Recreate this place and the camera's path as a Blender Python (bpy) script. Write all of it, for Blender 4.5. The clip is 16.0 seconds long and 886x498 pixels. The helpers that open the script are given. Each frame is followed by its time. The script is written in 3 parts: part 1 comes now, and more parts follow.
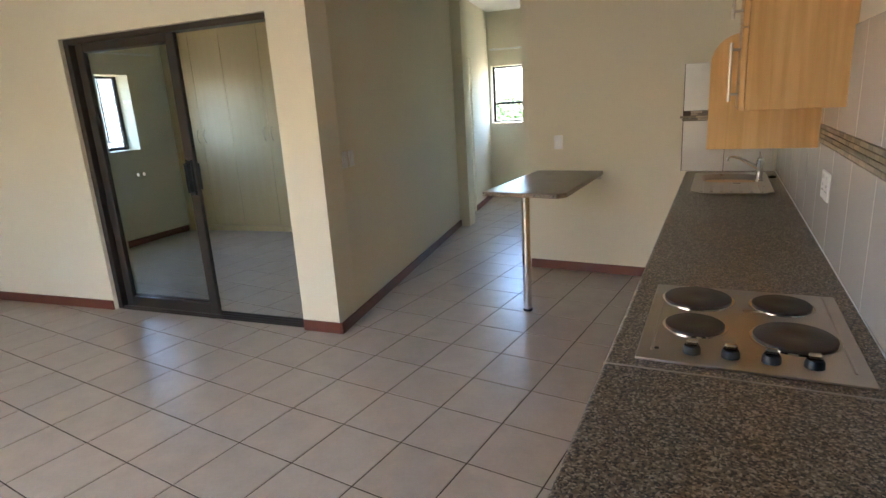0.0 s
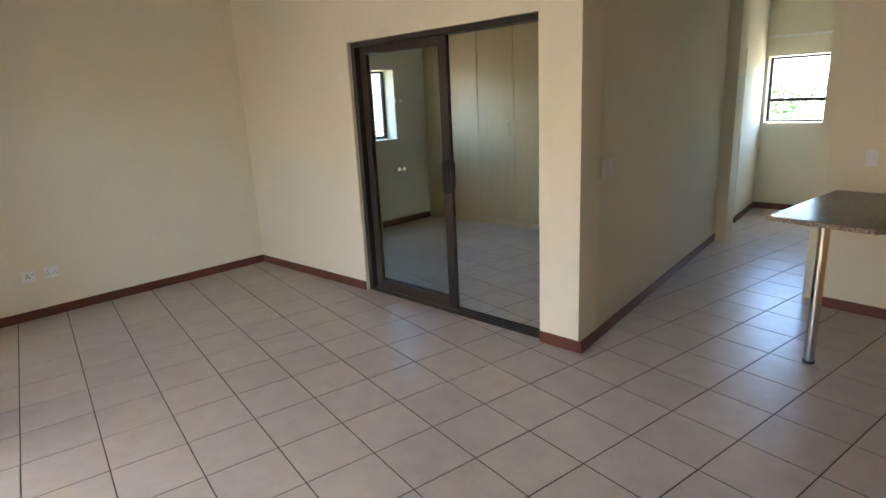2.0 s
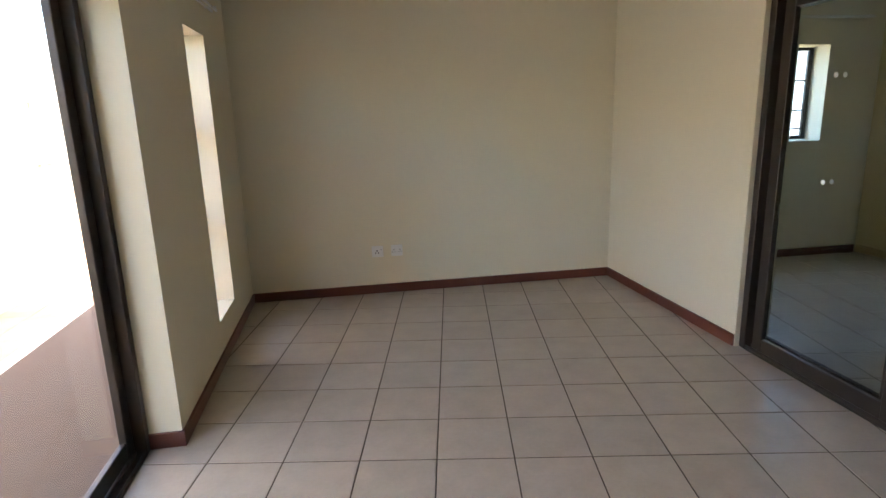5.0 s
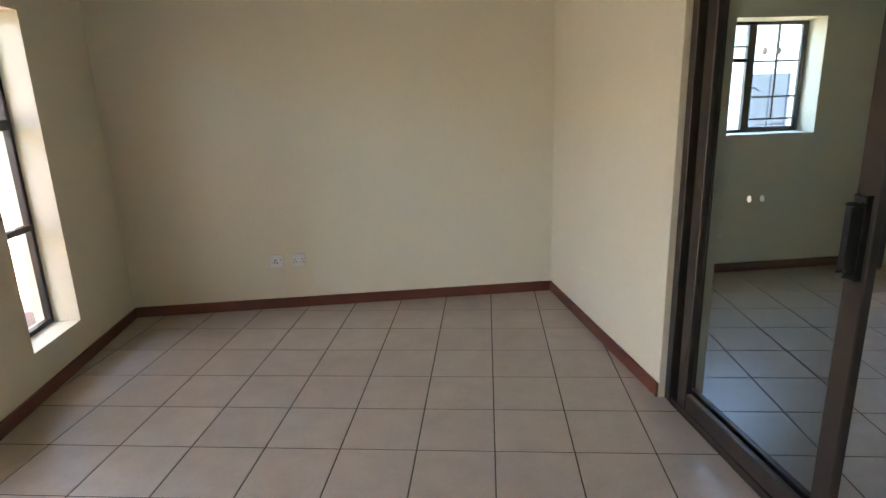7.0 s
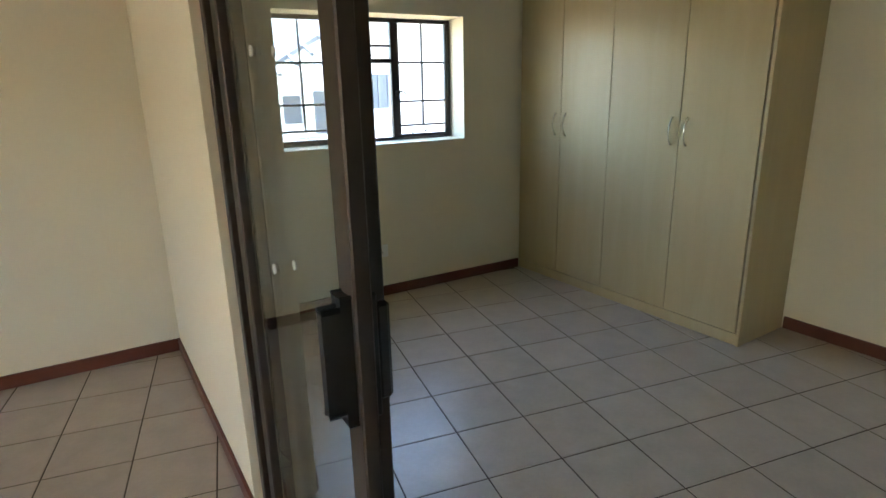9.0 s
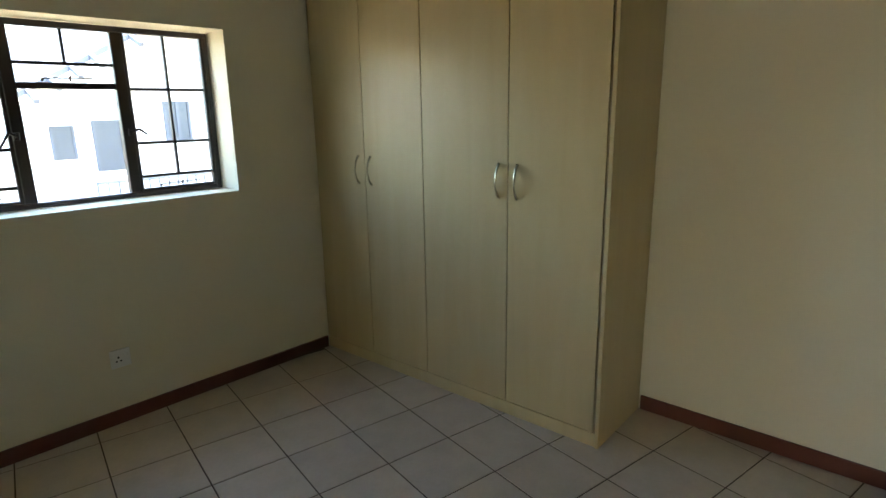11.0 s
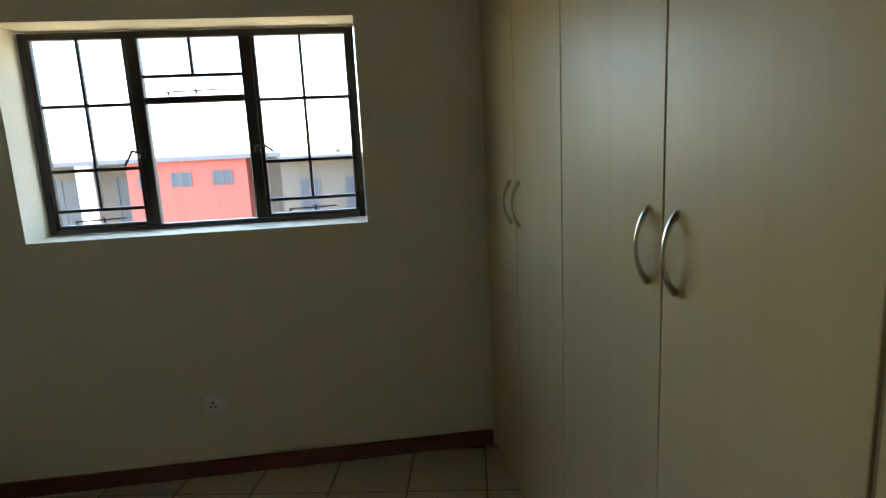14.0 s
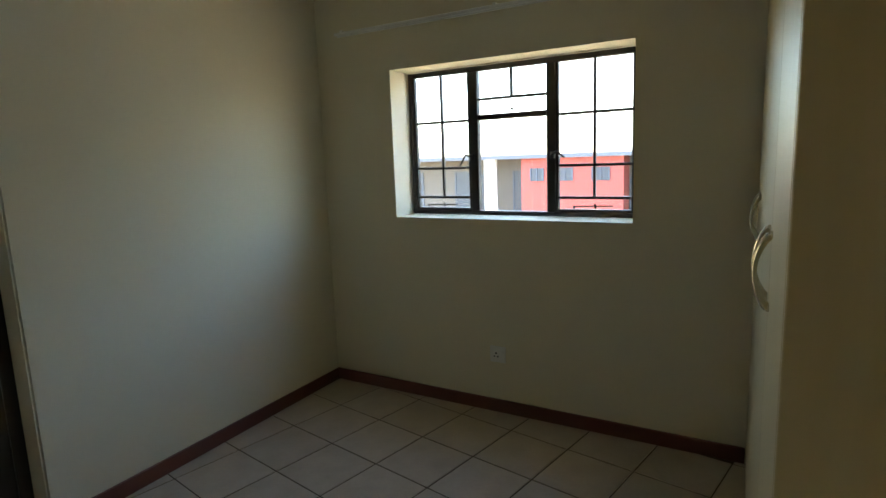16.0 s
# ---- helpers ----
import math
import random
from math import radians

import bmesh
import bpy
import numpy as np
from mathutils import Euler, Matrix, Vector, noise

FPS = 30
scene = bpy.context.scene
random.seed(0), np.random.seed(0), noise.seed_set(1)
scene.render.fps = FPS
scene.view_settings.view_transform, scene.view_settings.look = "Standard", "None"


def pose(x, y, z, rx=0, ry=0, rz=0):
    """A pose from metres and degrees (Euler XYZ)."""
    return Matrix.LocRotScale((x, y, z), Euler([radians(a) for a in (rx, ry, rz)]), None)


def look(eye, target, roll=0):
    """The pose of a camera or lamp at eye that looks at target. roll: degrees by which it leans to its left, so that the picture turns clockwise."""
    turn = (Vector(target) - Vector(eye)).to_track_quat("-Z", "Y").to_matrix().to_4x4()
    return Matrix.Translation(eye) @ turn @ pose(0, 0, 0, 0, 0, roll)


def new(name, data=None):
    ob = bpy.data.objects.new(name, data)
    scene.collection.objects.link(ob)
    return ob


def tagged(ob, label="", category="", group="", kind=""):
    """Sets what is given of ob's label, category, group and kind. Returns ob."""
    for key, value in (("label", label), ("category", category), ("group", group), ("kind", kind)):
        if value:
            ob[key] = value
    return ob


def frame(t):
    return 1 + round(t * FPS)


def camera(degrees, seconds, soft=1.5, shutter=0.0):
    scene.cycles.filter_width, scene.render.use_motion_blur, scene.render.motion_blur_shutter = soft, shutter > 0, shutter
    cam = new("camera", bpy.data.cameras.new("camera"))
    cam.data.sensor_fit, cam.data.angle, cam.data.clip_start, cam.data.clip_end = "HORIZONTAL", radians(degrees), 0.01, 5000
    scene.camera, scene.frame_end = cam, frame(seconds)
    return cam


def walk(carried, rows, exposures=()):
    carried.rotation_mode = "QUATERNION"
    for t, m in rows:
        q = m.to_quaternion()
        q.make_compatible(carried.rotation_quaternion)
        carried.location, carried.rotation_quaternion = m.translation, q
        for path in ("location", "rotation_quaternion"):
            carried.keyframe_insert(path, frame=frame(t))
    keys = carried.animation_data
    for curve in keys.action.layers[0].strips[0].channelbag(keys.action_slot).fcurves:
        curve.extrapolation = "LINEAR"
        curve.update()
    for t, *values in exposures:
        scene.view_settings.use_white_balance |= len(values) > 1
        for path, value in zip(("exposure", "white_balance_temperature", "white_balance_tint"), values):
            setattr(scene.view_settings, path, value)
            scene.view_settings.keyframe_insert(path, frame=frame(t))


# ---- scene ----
cam = camera(75.6, 16.0)
PATH = [
    (0, (1.101, -2.104, 1.529), (0.37, -0.311, 1.028), -3.5),
    (0.5, (1.036, -2.079, 1.575), (0.232, -0.319, 1.069), -3.4),
    (1, (0.942, -2.042, 1.597), (-0.038, -0.374, 1.091), -3.1),
    (1.5, (0.869, -2.02, 1.611), (-0.285, -0.465, 1.109), -2.9),
    (2, (0.798, -2.009, 1.651), (-0.551, -0.622, 1.146), -2.8),
    (2.5, (0.744, -1.927, 1.608), (-0.773, -0.719, 1.119), -2.9),
    (3, (0.625, -1.89, 1.592), (-1.032, -0.878, 1.114), -2.6),
    (3.5, (0.447, -1.821, 1.574), (-1.335, -1.043, 1.106), -2.2),
    (6, (-0.36, -0.891, 1.511), (-2.291, -0.677, 1.035), -1.8),
    (6.5, (-0.497, -0.634, 1.508), (-2.425, -0.431, 1.017), -1.8),
    (7, (-0.652, -0.279, 1.533), (-2.576, -0.087, 1.023), -1.9),
    (7.5, (-0.827, -0.005, 1.53), (-2.746, 0.209, 1.009), -1.8),
    (8, (-0.979, 0.288, 1.562), (-2.87, 0.64, 1.017), -1.7),
    (8.5, (-1.146, 0.542, 1.505), (-2.957, 1.204, 0.972), -1.2),
    (9, (-1.239, 0.775, 1.572), (-2.896, 1.751, 1.021), -1.3),
    (9.5, (-1.375, 0.963, 1.635), (-2.866, 2.174, 1.079), -1.4),
    (10, (-1.528, 1.11, 1.63), (-2.843, 2.536, 1.143), -1.0),
    (12.5, (-2.428, 2.555, 1.528), (-3.891, 3.859, 1.131), -1.7),
    (13, (-2.471, 2.78, 1.492), (-4.142, 3.809, 1.105), -2.2),
    (13.5, (-2.481, 3.027, 1.495), (-4.327, 3.701, 1.12), -2.6),
    (14, (-2.484, 3.287, 1.504), (-4.436, 3.529, 1.14), -2.8),
    (14.5, (-2.384, 3.482, 1.5), (-4.351, 3.384, 1.154), -2.5),
    (15, (-2.278, 3.682, 1.533), (-4.196, 3.231, 1.192), -2.6),
    (15.5, (-2.209, 3.82, 1.555), (-4.039, 3.087, 1.218), -2.4),
    (16, (-2.146, 3.898, 1.534), (-3.846, 2.894, 1.214), -2.1),
]
SKY, SUN = 0.15, 5.0
EXPOSURES = [(0, 4.75, 5800, 9), (2.5, 4.62, 5800, 9), (3.5, 4.55, 5800, 9), (6, 4.4, 5800, 9), (7, 4.65, 5800, 9), (8, 4.85, 5900, 8), (8.5, 4.8, 6000, 7), (9.5, 4.55, 6300, 5), (10, 4.45, 6400, 4), (12.5, 4.35, 6600, 3), (13.5, 4.1, 6600, 3), (14.5, 3.55, 6600, 3), (16, 3.85, 6600, 3)]
walk(cam, [(t, look(eye, target, roll)) for t, eye, target, roll in PATH], EXPOSURES)

# ---- world and sun ----
world = bpy.data.worlds.new("world")
scene.world = world
world.use_nodes = True
wn = world.node_tree
sky = wn.nodes.new("ShaderNodeTexSky")
sky.sky_type = "NISHITA"
sky.sun_disc = False
SUN_EL, SUN_AZ = 77.0, 22.0           # azimuth is clockwise from +y
sky.sun_elevation, sky.sun_rotation = radians(SUN_EL), radians(SUN_AZ)
wn.nodes["Background"].inputs[1].default_value = SKY
wn.links.new(sky.outputs[0], wn.nodes["Background"].inputs[0])
sun = new("sun", bpy.data.lights.new("sun", "SUN"))
sun.data.energy, sun.data.angle, sun.data.color = SUN, radians(0.5), (1, 0.95, 0.87)
az, el = radians(SUN_AZ), radians(SUN_EL)
sun.matrix_world = look((10 * math.sin(az) * math.cos(el), 10 * math.cos(az) * math.cos(el), 10 * math.sin(el)), (0, 0, 0))


# ---- materials ----
def material(name, color, rough=0.5, metal=0.0, var=0.12, scale=6.0, fine=90.0, bump=0.1, rand=0.0, coat=0.0, color2=None, spec=0.5):
    m = bpy.data.materials.new(name)
    m.use_nodes = True
    n, l = m.node_tree.nodes, m.node_tree.links
    b = n["Principled BSDF"]
    b.inputs["Roughness"].default_value, b.inputs["Metallic"].default_value = rough, metal
    b.inputs["Coat Weight"].default_value = coat
    b.inputs["Specular IOR Level"].default_value = spec
    tc = n.new("ShaderNodeTexCoord")
    big, small = n.new("ShaderNodeTexNoise"), n.new("ShaderNodeTexNoise")
    big.inputs["Scale"].default_value, small.inputs["Scale"].default_value = scale, fine
    big.inputs["Detail"].default_value = 5
    l.new(tc.outputs["Object"], big.inputs["Vector"])
    l.new(tc.outputs["Object"], small.inputs["Vector"])
    mix = n.new("ShaderNodeMixRGB")
    mix.inputs[1].default_value = (*[c * (1 - var) for c in color], 1)
    mix.inputs[2].default_value = (*(color2 or [min(1, c * (1 + var)) for c in color]), 1)
    add = n.new("ShaderNodeMath")
    add.operation = "MULTIPLY_ADD"
    add.inputs[1].default_value = 0.35
    l.new(small.outputs["Fac"], add.inputs[0])
    sub = n.new("ShaderNodeMath")
    sub.operation = "MULTIPLY_ADD"
    sub.inputs[1].default_value, sub.inputs[2].default_value = 1.1, -0.22
    l.new(big.outputs["Fac"], sub.inputs[0])
    l.new(sub.outputs[0], add.inputs[2])
    l.new(add.outputs[0], mix.inputs[0])
    out = mix.outputs[0]
    if rand:
        info, hsv = n.new("ShaderNodeObjectInfo"), n.new("ShaderNodeHueSaturation")
        shift = n.new("ShaderNodeMath")
        shift.operation = "MULTIPLY"
        shift.inputs[1].default_value = 60.0
        big.noise_dimensions = "4D"
        l.new(info.outputs["Random"], shift.inputs[0])
        l.new(shift.outputs[0], big.inputs["W"])
        mr = n.new("ShaderNodeMapRange")
        mr.inputs[3].default_value, mr.inputs[4].default_value = 1 - rand, 1 + rand
        l.new(info.outputs["Random"], mr.inputs[0])
        l.new(mr.outputs[0], hsv.inputs["Value"])
        l.new(out, hsv.inputs["Color"])
        out = hsv.outputs[0]
    l.new(out, b.inputs["Base Color"])
    rr = n.new("ShaderNodeMapRange")
    rr.inputs[3].default_value, rr.inputs[4].default_value = max(0.03, rough - (0.012 if rand else 0.07)), min(1, rough + (0.012 if rand else 0.07))
    l.new(big.outputs["Fac"], rr.inputs[0])
    l.new(rr.outputs[0], b.inputs["Roughness"])
    if bump:
        bp = n.new("ShaderNodeBump")
        bp.inputs["Strength"].default_value, bp.inputs["Distance"].default_value = bump, 0.002
        l.new(small.outputs["Fac"], bp.inputs["Height"])
        l.new(bp.outputs[0], b.inputs["Normal"])
    return m


def grained(name, dark, light, rough=0.35, stretch=(14, 14, 0.9), rand=0.04, bump=0.04):
    """Wood-print laminate with a long vertical grain."""
    m = material(name, light, rough, var=0.05, scale=3, fine=40, bump=bump, rand=rand)
    n, l = m.node_tree.nodes, m.node_tree.links
    tc, mp, nz = n.new("ShaderNodeTexCoord"), n.new("ShaderNodeMapping"), n.new("ShaderNodeTexNoise")
    mp.inputs["Scale"].default_value = stretch
    nz.inputs["Scale"].default_value, nz.inputs["Detail"].default_value = 2.5, 6
    nz.inputs["Distortion"].default_value = 0.6
    l.new(tc.outputs["Object"], mp.inputs[0])
    l.new(mp.outputs[0], nz.inputs["Vector"])
    old = [k for k in n if k.bl_idname == "ShaderNodeMixRGB"][0]
    old.inputs[1].default_value, old.inputs[2].default_value = (*dark, 1), (*light, 1)
    ramp = n.new("ShaderNodeMapRange")
    ramp.inputs[1].default_value, ramp.inputs[2].default_value = 0.32, 0.68
    l.new(nz.outputs["Fac"], ramp.inputs[0])
    l.new(ramp.outputs[0], old.inputs[0])
    return m


def speckled(name):
    """Speckled granite-look laminate."""
    m = bpy.data.materials.new(name)
    m.use_nodes = True
    n, l = m.node_tree.nodes, m.node_tree.links
    b = n["Principled BSDF"]
    b.inputs["Roughness"].default_value = 0.33
    tc, vo, nz = n.new("ShaderNodeTexCoord"), n.new("ShaderNodeTexVoronoi"), n.new("ShaderNodeTexNoise")
    vo.inputs["Scale"].default_value = 230
    nz.inputs["Scale"].default_value, nz.inputs["Detail"].default_value = 4, 4
    rp = n.new("ShaderNodeValToRGB")
    rp.color_ramp.interpolation = "CONSTANT"
    cols = [(0, (0.035, 0.025, 0.018)), (0.22, (0.16, 0.115, 0.075)), (0.48, (0.27, 0.205, 0.14)), (0.74, (0.10, 0.085, 0.07)), (0.86, (0.45, 0.37, 0.28))]
    rp.color_ramp.elements[0].position, rp.color_ramp.elements[0].color = 0, (*cols[0][1], 1)
    rp.color_ramp.elements[1].position, rp.color_ramp.elements[1].color = cols[1][0], (*cols[1][1], 1)
    for p, c in cols[2:]:
        e = rp.color_ramp.elements.new(p)
        e.color = (*c, 1)
    sep = n.new("ShaderNodeSeparateColor")
    l.new(tc.outputs["Object"], vo.inputs["Vector"])
    l.new(tc.outputs["Object"], nz.inputs["Vector"])
    l.new(vo.outputs["Color"], sep.inputs[0])
    l.new(sep.outputs[0], rp.inputs[0])
    l.new(rp.outputs[0], b.inputs["Base Color"])
    mr = n.new("ShaderNodeMapRange")
    mr.inputs[3].default_value, mr.inputs[4].default_value = 0.26, 0.42
    l.new(nz.outputs["Fac"], mr.inputs[0])
    l.new(mr.outputs[0], b.inputs["Roughness"])
    return m


def glass_material(name, tint, gloss=1.0):
    m = bpy.data.materials.new(name)
    m.use_nodes = True
    n, l = m.node_tree.nodes, m.node_tree.links
    n.remove(n["Principled BSDF"])
    tr, gl, mx, fr = n.new("ShaderNodeBsdfTransparent"), n.new("ShaderNodeBsdfGlossy"), n.new("ShaderNodeMixShader"), n.new("ShaderNodeLayerWeight")
    tr.inputs[0].default_value = (*tint, 1)
    gl.inputs["Roughness"].default_value = 0.01
    pw, mr = n.new("ShaderNodeMath"), n.new("ShaderNodeMapRange")
    pw.operation = "POWER"
    pw.inputs[1].default_value = 5.0
    fr.inputs[0].default_value = 0.5
    mr.inputs[3].default_value, mr.inputs[4].default_value = 0.02, 0.6 * gloss
    l.new(fr.outputs["Facing"], pw.inputs[0])
    l.new(pw.outputs[0], mr.inputs[0])
    l.new(mr.outputs[0], mx.inputs[0])
    l.new(tr.outputs[0], mx.inputs[1])
    l.new(gl.outputs[0], mx.inputs[2])
    l.new(mx.outputs[0], n["Material Output"].inputs[0])
    return m


PLASTER = material("cream_wall_paint", (0.75, 0.695, 0.54), 0.8, var=0.03, scale=1.2, fine=60, bump=0.18, spec=0.25)
CEILING = material("white_ceiling_paint", (0.8, 0.78, 0.72), 0.8, var=0.02, bump=0.1)
TILE = material("beige_ceramic_tile", (0.455, 0.385, 0.305), 0.31, var=0.2, scale=7, fine=45, bump=0.05, rand=0.05, color2=(0.535, 0.46, 0.375))
GROUT = material("brown_grout", (0.075, 0.05, 0.036), 0.9, var=0.25, bump=0.3)
SKIRT = material("red_brown_skirting", (0.135, 0.042, 0.026), 0.4, var=0.18, scale=5, bump=0.08)
BRONZE = material("bronze_aluminium", (0.045, 0.034, 0.027), 0.42, metal=0.3, var=0.1, bump=0.02)
STEEL_FRAME = material("dark_brown_steel_paint", (0.022, 0.015, 0.012), 0.45, var=0.2, bump=0.1)
BLACK = material("black_plastic", (0.012, 0.012, 0.012), 0.45, var=0.2)
WHITE = material("white_plastic", (0.78, 0.78, 0.76), 0.3, var=0.02, bump=0.0)
WARDROBE = grained("cream_wardrobe_laminate", (0.475, 0.375, 0.20), (0.505, 0.405, 0.225), 0.38, stretch=(5, 5, 0.5))
WEDGE = material("brown_edge_strip", (0.22, 0.155, 0.08), 0.5)
MAPLE = grained("maple_cabinet_laminate", (0.62, 0.36, 0.13), (0.74, 0.47, 0.20), 0.32)
STONE = speckled("speckled_worktop")
CHROME = material("polished_chrome", (0.75, 0.73, 0.70), 0.12, metal=1, var=0.05, bump=0)
BRUSHED = material("brushed_steel", (0.52, 0.47, 0.41), 0.3, metal=1, var=0.12, scale=9, fine=200, bump=0.05)
NICKEL = material("satin_nickel", (0.60, 0.56, 0.47), 0.25, metal=1, var=0.08, bump=0)
IRON = material("dark_cast_iron", (0.05, 0.034, 0.028), 0.42, var=0.3, scale=14, bump=0.25)
SPLASH = material("cream_gloss_wall_tile", (0.66, 0.62, 0.55), 0.16, var=0.04, scale=4, bump=0.02, rand=0.02)
MOSAIC = material("mosaic_strip_stone", (0.30, 0.23, 0.15), 0.35, var=0.3, scale=30, bump=0.1, rand=0.45)
GLASS = glass_material("clear_glass", (0.985, 0.99, 0.985))
TINTED = glass_material("grey_tinted_glass", (0.95, 0.965, 0.955))
TERRA = material("terracotta_paving", (0.52, 0.25, 0.15), 0.75, var=0.2, scale=5, bump=0.2, rand=0.08)
PATIO_WALL = material("pale_plaster_blocks", (0.66, 0.56, 0.44), 0.85, var=0.12, scale=3, bump=0.4)
WHITEWASH = material("white_outside_plaster", (0.72, 0.70, 0.66), 0.85, var=0.06, scale=1)
REDWALL = material("red_outside_plaster", (0.34, 0.085, 0.07), 0.85, var=0.1, scale=1.5)
GREYROOF = material("grey_blue_roof_sheet", (0.08, 0.09, 0.115), 0.6, var=0.15)
GREYWALL = material("grey_outside_wall", (0.13, 0.115, 0.10), 0.85, var=0.15)
# far window panes, and the shed's inner shade put in as colour
DARK = material("dark_pane_and_inner_shade", (0.05, 0.06, 0.08), 0.3, var=0.2)
EARTH = material("dry_ground", (0.15, 0.12, 0.08), 0.95, var=0.25, scale=0.4, fine=5)
LEAF = material("green_leaves", (0.07, 0.12, 0.03), 0.6, var=0.4, scale=3)
BARK = material("tree_bark", (0.12, 0.085, 0.06), 0.9, var=0.3)
DOORPAINT = material("cream_door_paint", (0.60, 0.54, 0.38), 0.4, var=0.03)


# ---- mesh helpers ----
def box(bm, x0, x1, y0, y1, z0, z1, bev=0.0, seg=1):
    r = bmesh.ops.create_cube(bm, size=1)["verts"]
    for v in r:
        v.co = Vector((x0 + (v.co.x + 0.5) * (x1 - x0), y0 + (v.co.y + 0.5) * (y1 - y0), z0 + (v.co.z + 0.5) * (z1 - z0)))
    if bev:
        edges = list({e for v in r for e in v.link_edges})
        bmesh.ops.bevel(bm, geom=edges, offset=bev, segments=seg, affect="EDGES", profile=0.5)
    return bm


def boxed(*a, bev=0.0, seg=1):
    return box(bmesh.new(), *a, bev=bev, seg=seg)


def tube(bm, pts, r, seg=10, squash=1.0):
    """A round bar through the points, with capped ends; r may be a list."""
    pts = [Vector(p) for p in pts]
    rs = r if isinstance(r, (list, tuple)) else [r] * len(pts)
    rings, ref = [], None
    for i, p in enumerate(pts):
        d = (pts[min(i + 1, len(pts) - 1)] - pts[max(i - 1, 0)]).normalized()
        if ref is None:
            ref = d.orthogonal().normalized()
        a = (ref - d * ref.dot(d)).normalized()
        ref = a
        b = d.cross(a)
        rings.append([bm.verts.new(p + rs[i] * (math.cos(k * 2 * math.pi / seg) * a + squash * math.sin(k * 2 * math.pi / seg) * b)) for k in range(seg)])
    for q, w in zip(rings, rings[1:]):
        for k in range(seg):
            bm.faces.new((q[k], q[(k + 1) % seg], w[(k + 1) % seg], w[k]))
    bm.faces.new(rings[0][::-1])
    bm.faces.new(rings[-1])
    return bm


def lathe(bm, prof, seg=32, c=(0, 0, 0), sx=1.0):
    rings = []
    for r, z in prof:
        rings.append([bm.verts.new((c[0] + sx * r * math.cos(k * 2 * math.pi / seg), c[1] + r * math.sin(k * 2 * math.pi / seg), c[2] + z)) for k in range(seg)])
    for q, w in zip(rings, rings[1:]):
        for k in range(seg):
            bm.faces.new((q[k], q[(k + 1) % seg], w[(k + 1) % seg], w[k]))
    bm.faces.new(rings[-1])
    bm.faces.new(rings[0][::-1])
    return bm


def prism(bm, pts, z0, z1):
    lo = [bm.verts.new((x, y, z0)) for x, y in pts]
    hi = [bm.verts.new((x, y, z1)) for x, y in pts]
    n = len(pts)
    bm.faces.new(lo[::-1])
    bm.faces.new(hi)
    for i in range(n):
        bm.faces.new((lo[i], lo[(i + 1) % n], hi[(i + 1) % n], hi[i]))
    return bm


def finish(bm, name, mat, smooth=False):
    bmesh.ops.recalc_face_normals(bm, faces=bm.faces)
    me = bpy.data.meshes.new(name)
    bm.to_mesh(me)
    bm.free()
    me.materials.append(mat)
    if smooth:
        for p in me.polygons:
            p.use_smooth = True
        me.set_sharp_from_angle(angle=radians(40))
    return me


def part(name, bm, mat, parent, label="", smooth=False):
    ob = new(name, finish(bm, name, mat, smooth))
    ob.parent = parent
    return tagged(ob, label)


def thing(name, m, label, category, group="", kind=""):
    ob = new(name)
    ob.matrix_world = m
    ob.empty_display_size = 0.1
    return tagged(ob, label, category, group, kind)


def structure(name, bm, mat, label, category):
    return tagged(new(name, finish(bm, name, mat)), label, category, kind="structure")


def wall(name, p0, p1, thick, z0, z1, holes=(), label="cream painted plaster wall", mat=None):
    """A wall whose seen face runs from p0 to p1; its thickness lies to the left of that way. Holes: (s0, s1, z0, z1) along it."""
    p0, p1 = Vector(p0), Vector(p1)
    length, d = (p1 - p0).length, (p1 - p0).normalized()
    n = Vector((-d.y, d.x))
    ss = sorted({0.0, length, *[h[0] for h in holes], *[h[1] for h in holes]})
    zs = sorted({z0, z1, *[h[2] for h in holes], *[h[3] for h in holes]})
    bm = bmesh.new()
    solid = lambda i, j: 0 <= i < len(ss) - 1 and 0 <= j < len(zs) - 1 and not any(h[0] < (ss[i] + ss[i + 1]) / 2 < h[1] and h[2] < (zs[j] + zs[j + 1]) / 2 < h[3] for h in holes)
    cache = {}

    def vert(i, j, k):
        if (i, j, k) not in cache:
            q = p0 + d * ss[i] + n * (thick * k)
            cache[i, j, k] = bm.verts.new((q.x, q.y, zs[j]))
        return cache[i, j, k]
    for i in range(len(ss) - 1):
        for j in range(len(zs) - 1):
            if not solid(i, j):
                continue
            for k in (0, 1):
                bm.faces.new([vert(i, j, k), vert(i + 1, j, k), vert(i + 1, j + 1, k), vert(i, j + 1, k)])
            for di, dj, a, b in ((-1, 0, (i, j), (i, j + 1)), (1, 0, (i + 1, j), (i + 1, j + 1)), (0, -1, (i, j), (i + 1, j)), (0, 1, (i, j + 1), (i + 1, j + 1))):
                if not solid(i + di, j + dj):
                    bm.faces.new([vert(*a, 0), vert(*b, 0), vert(*b, 1), vert(*a, 1)])
    sharp = [e for e in bm.edges if len(e.link_faces) == 2 and e.calc_face_angle(0) > 1]
    bmesh.ops.recalc_face_normals(bm, faces=bm.faces)
    bmesh.ops.bevel(bm, geom=sharp, offset=0.006, segments=2, affect="EDGES", profile=0.5)
    return structure(name, bm, mat or PLASTER, label, "wall")


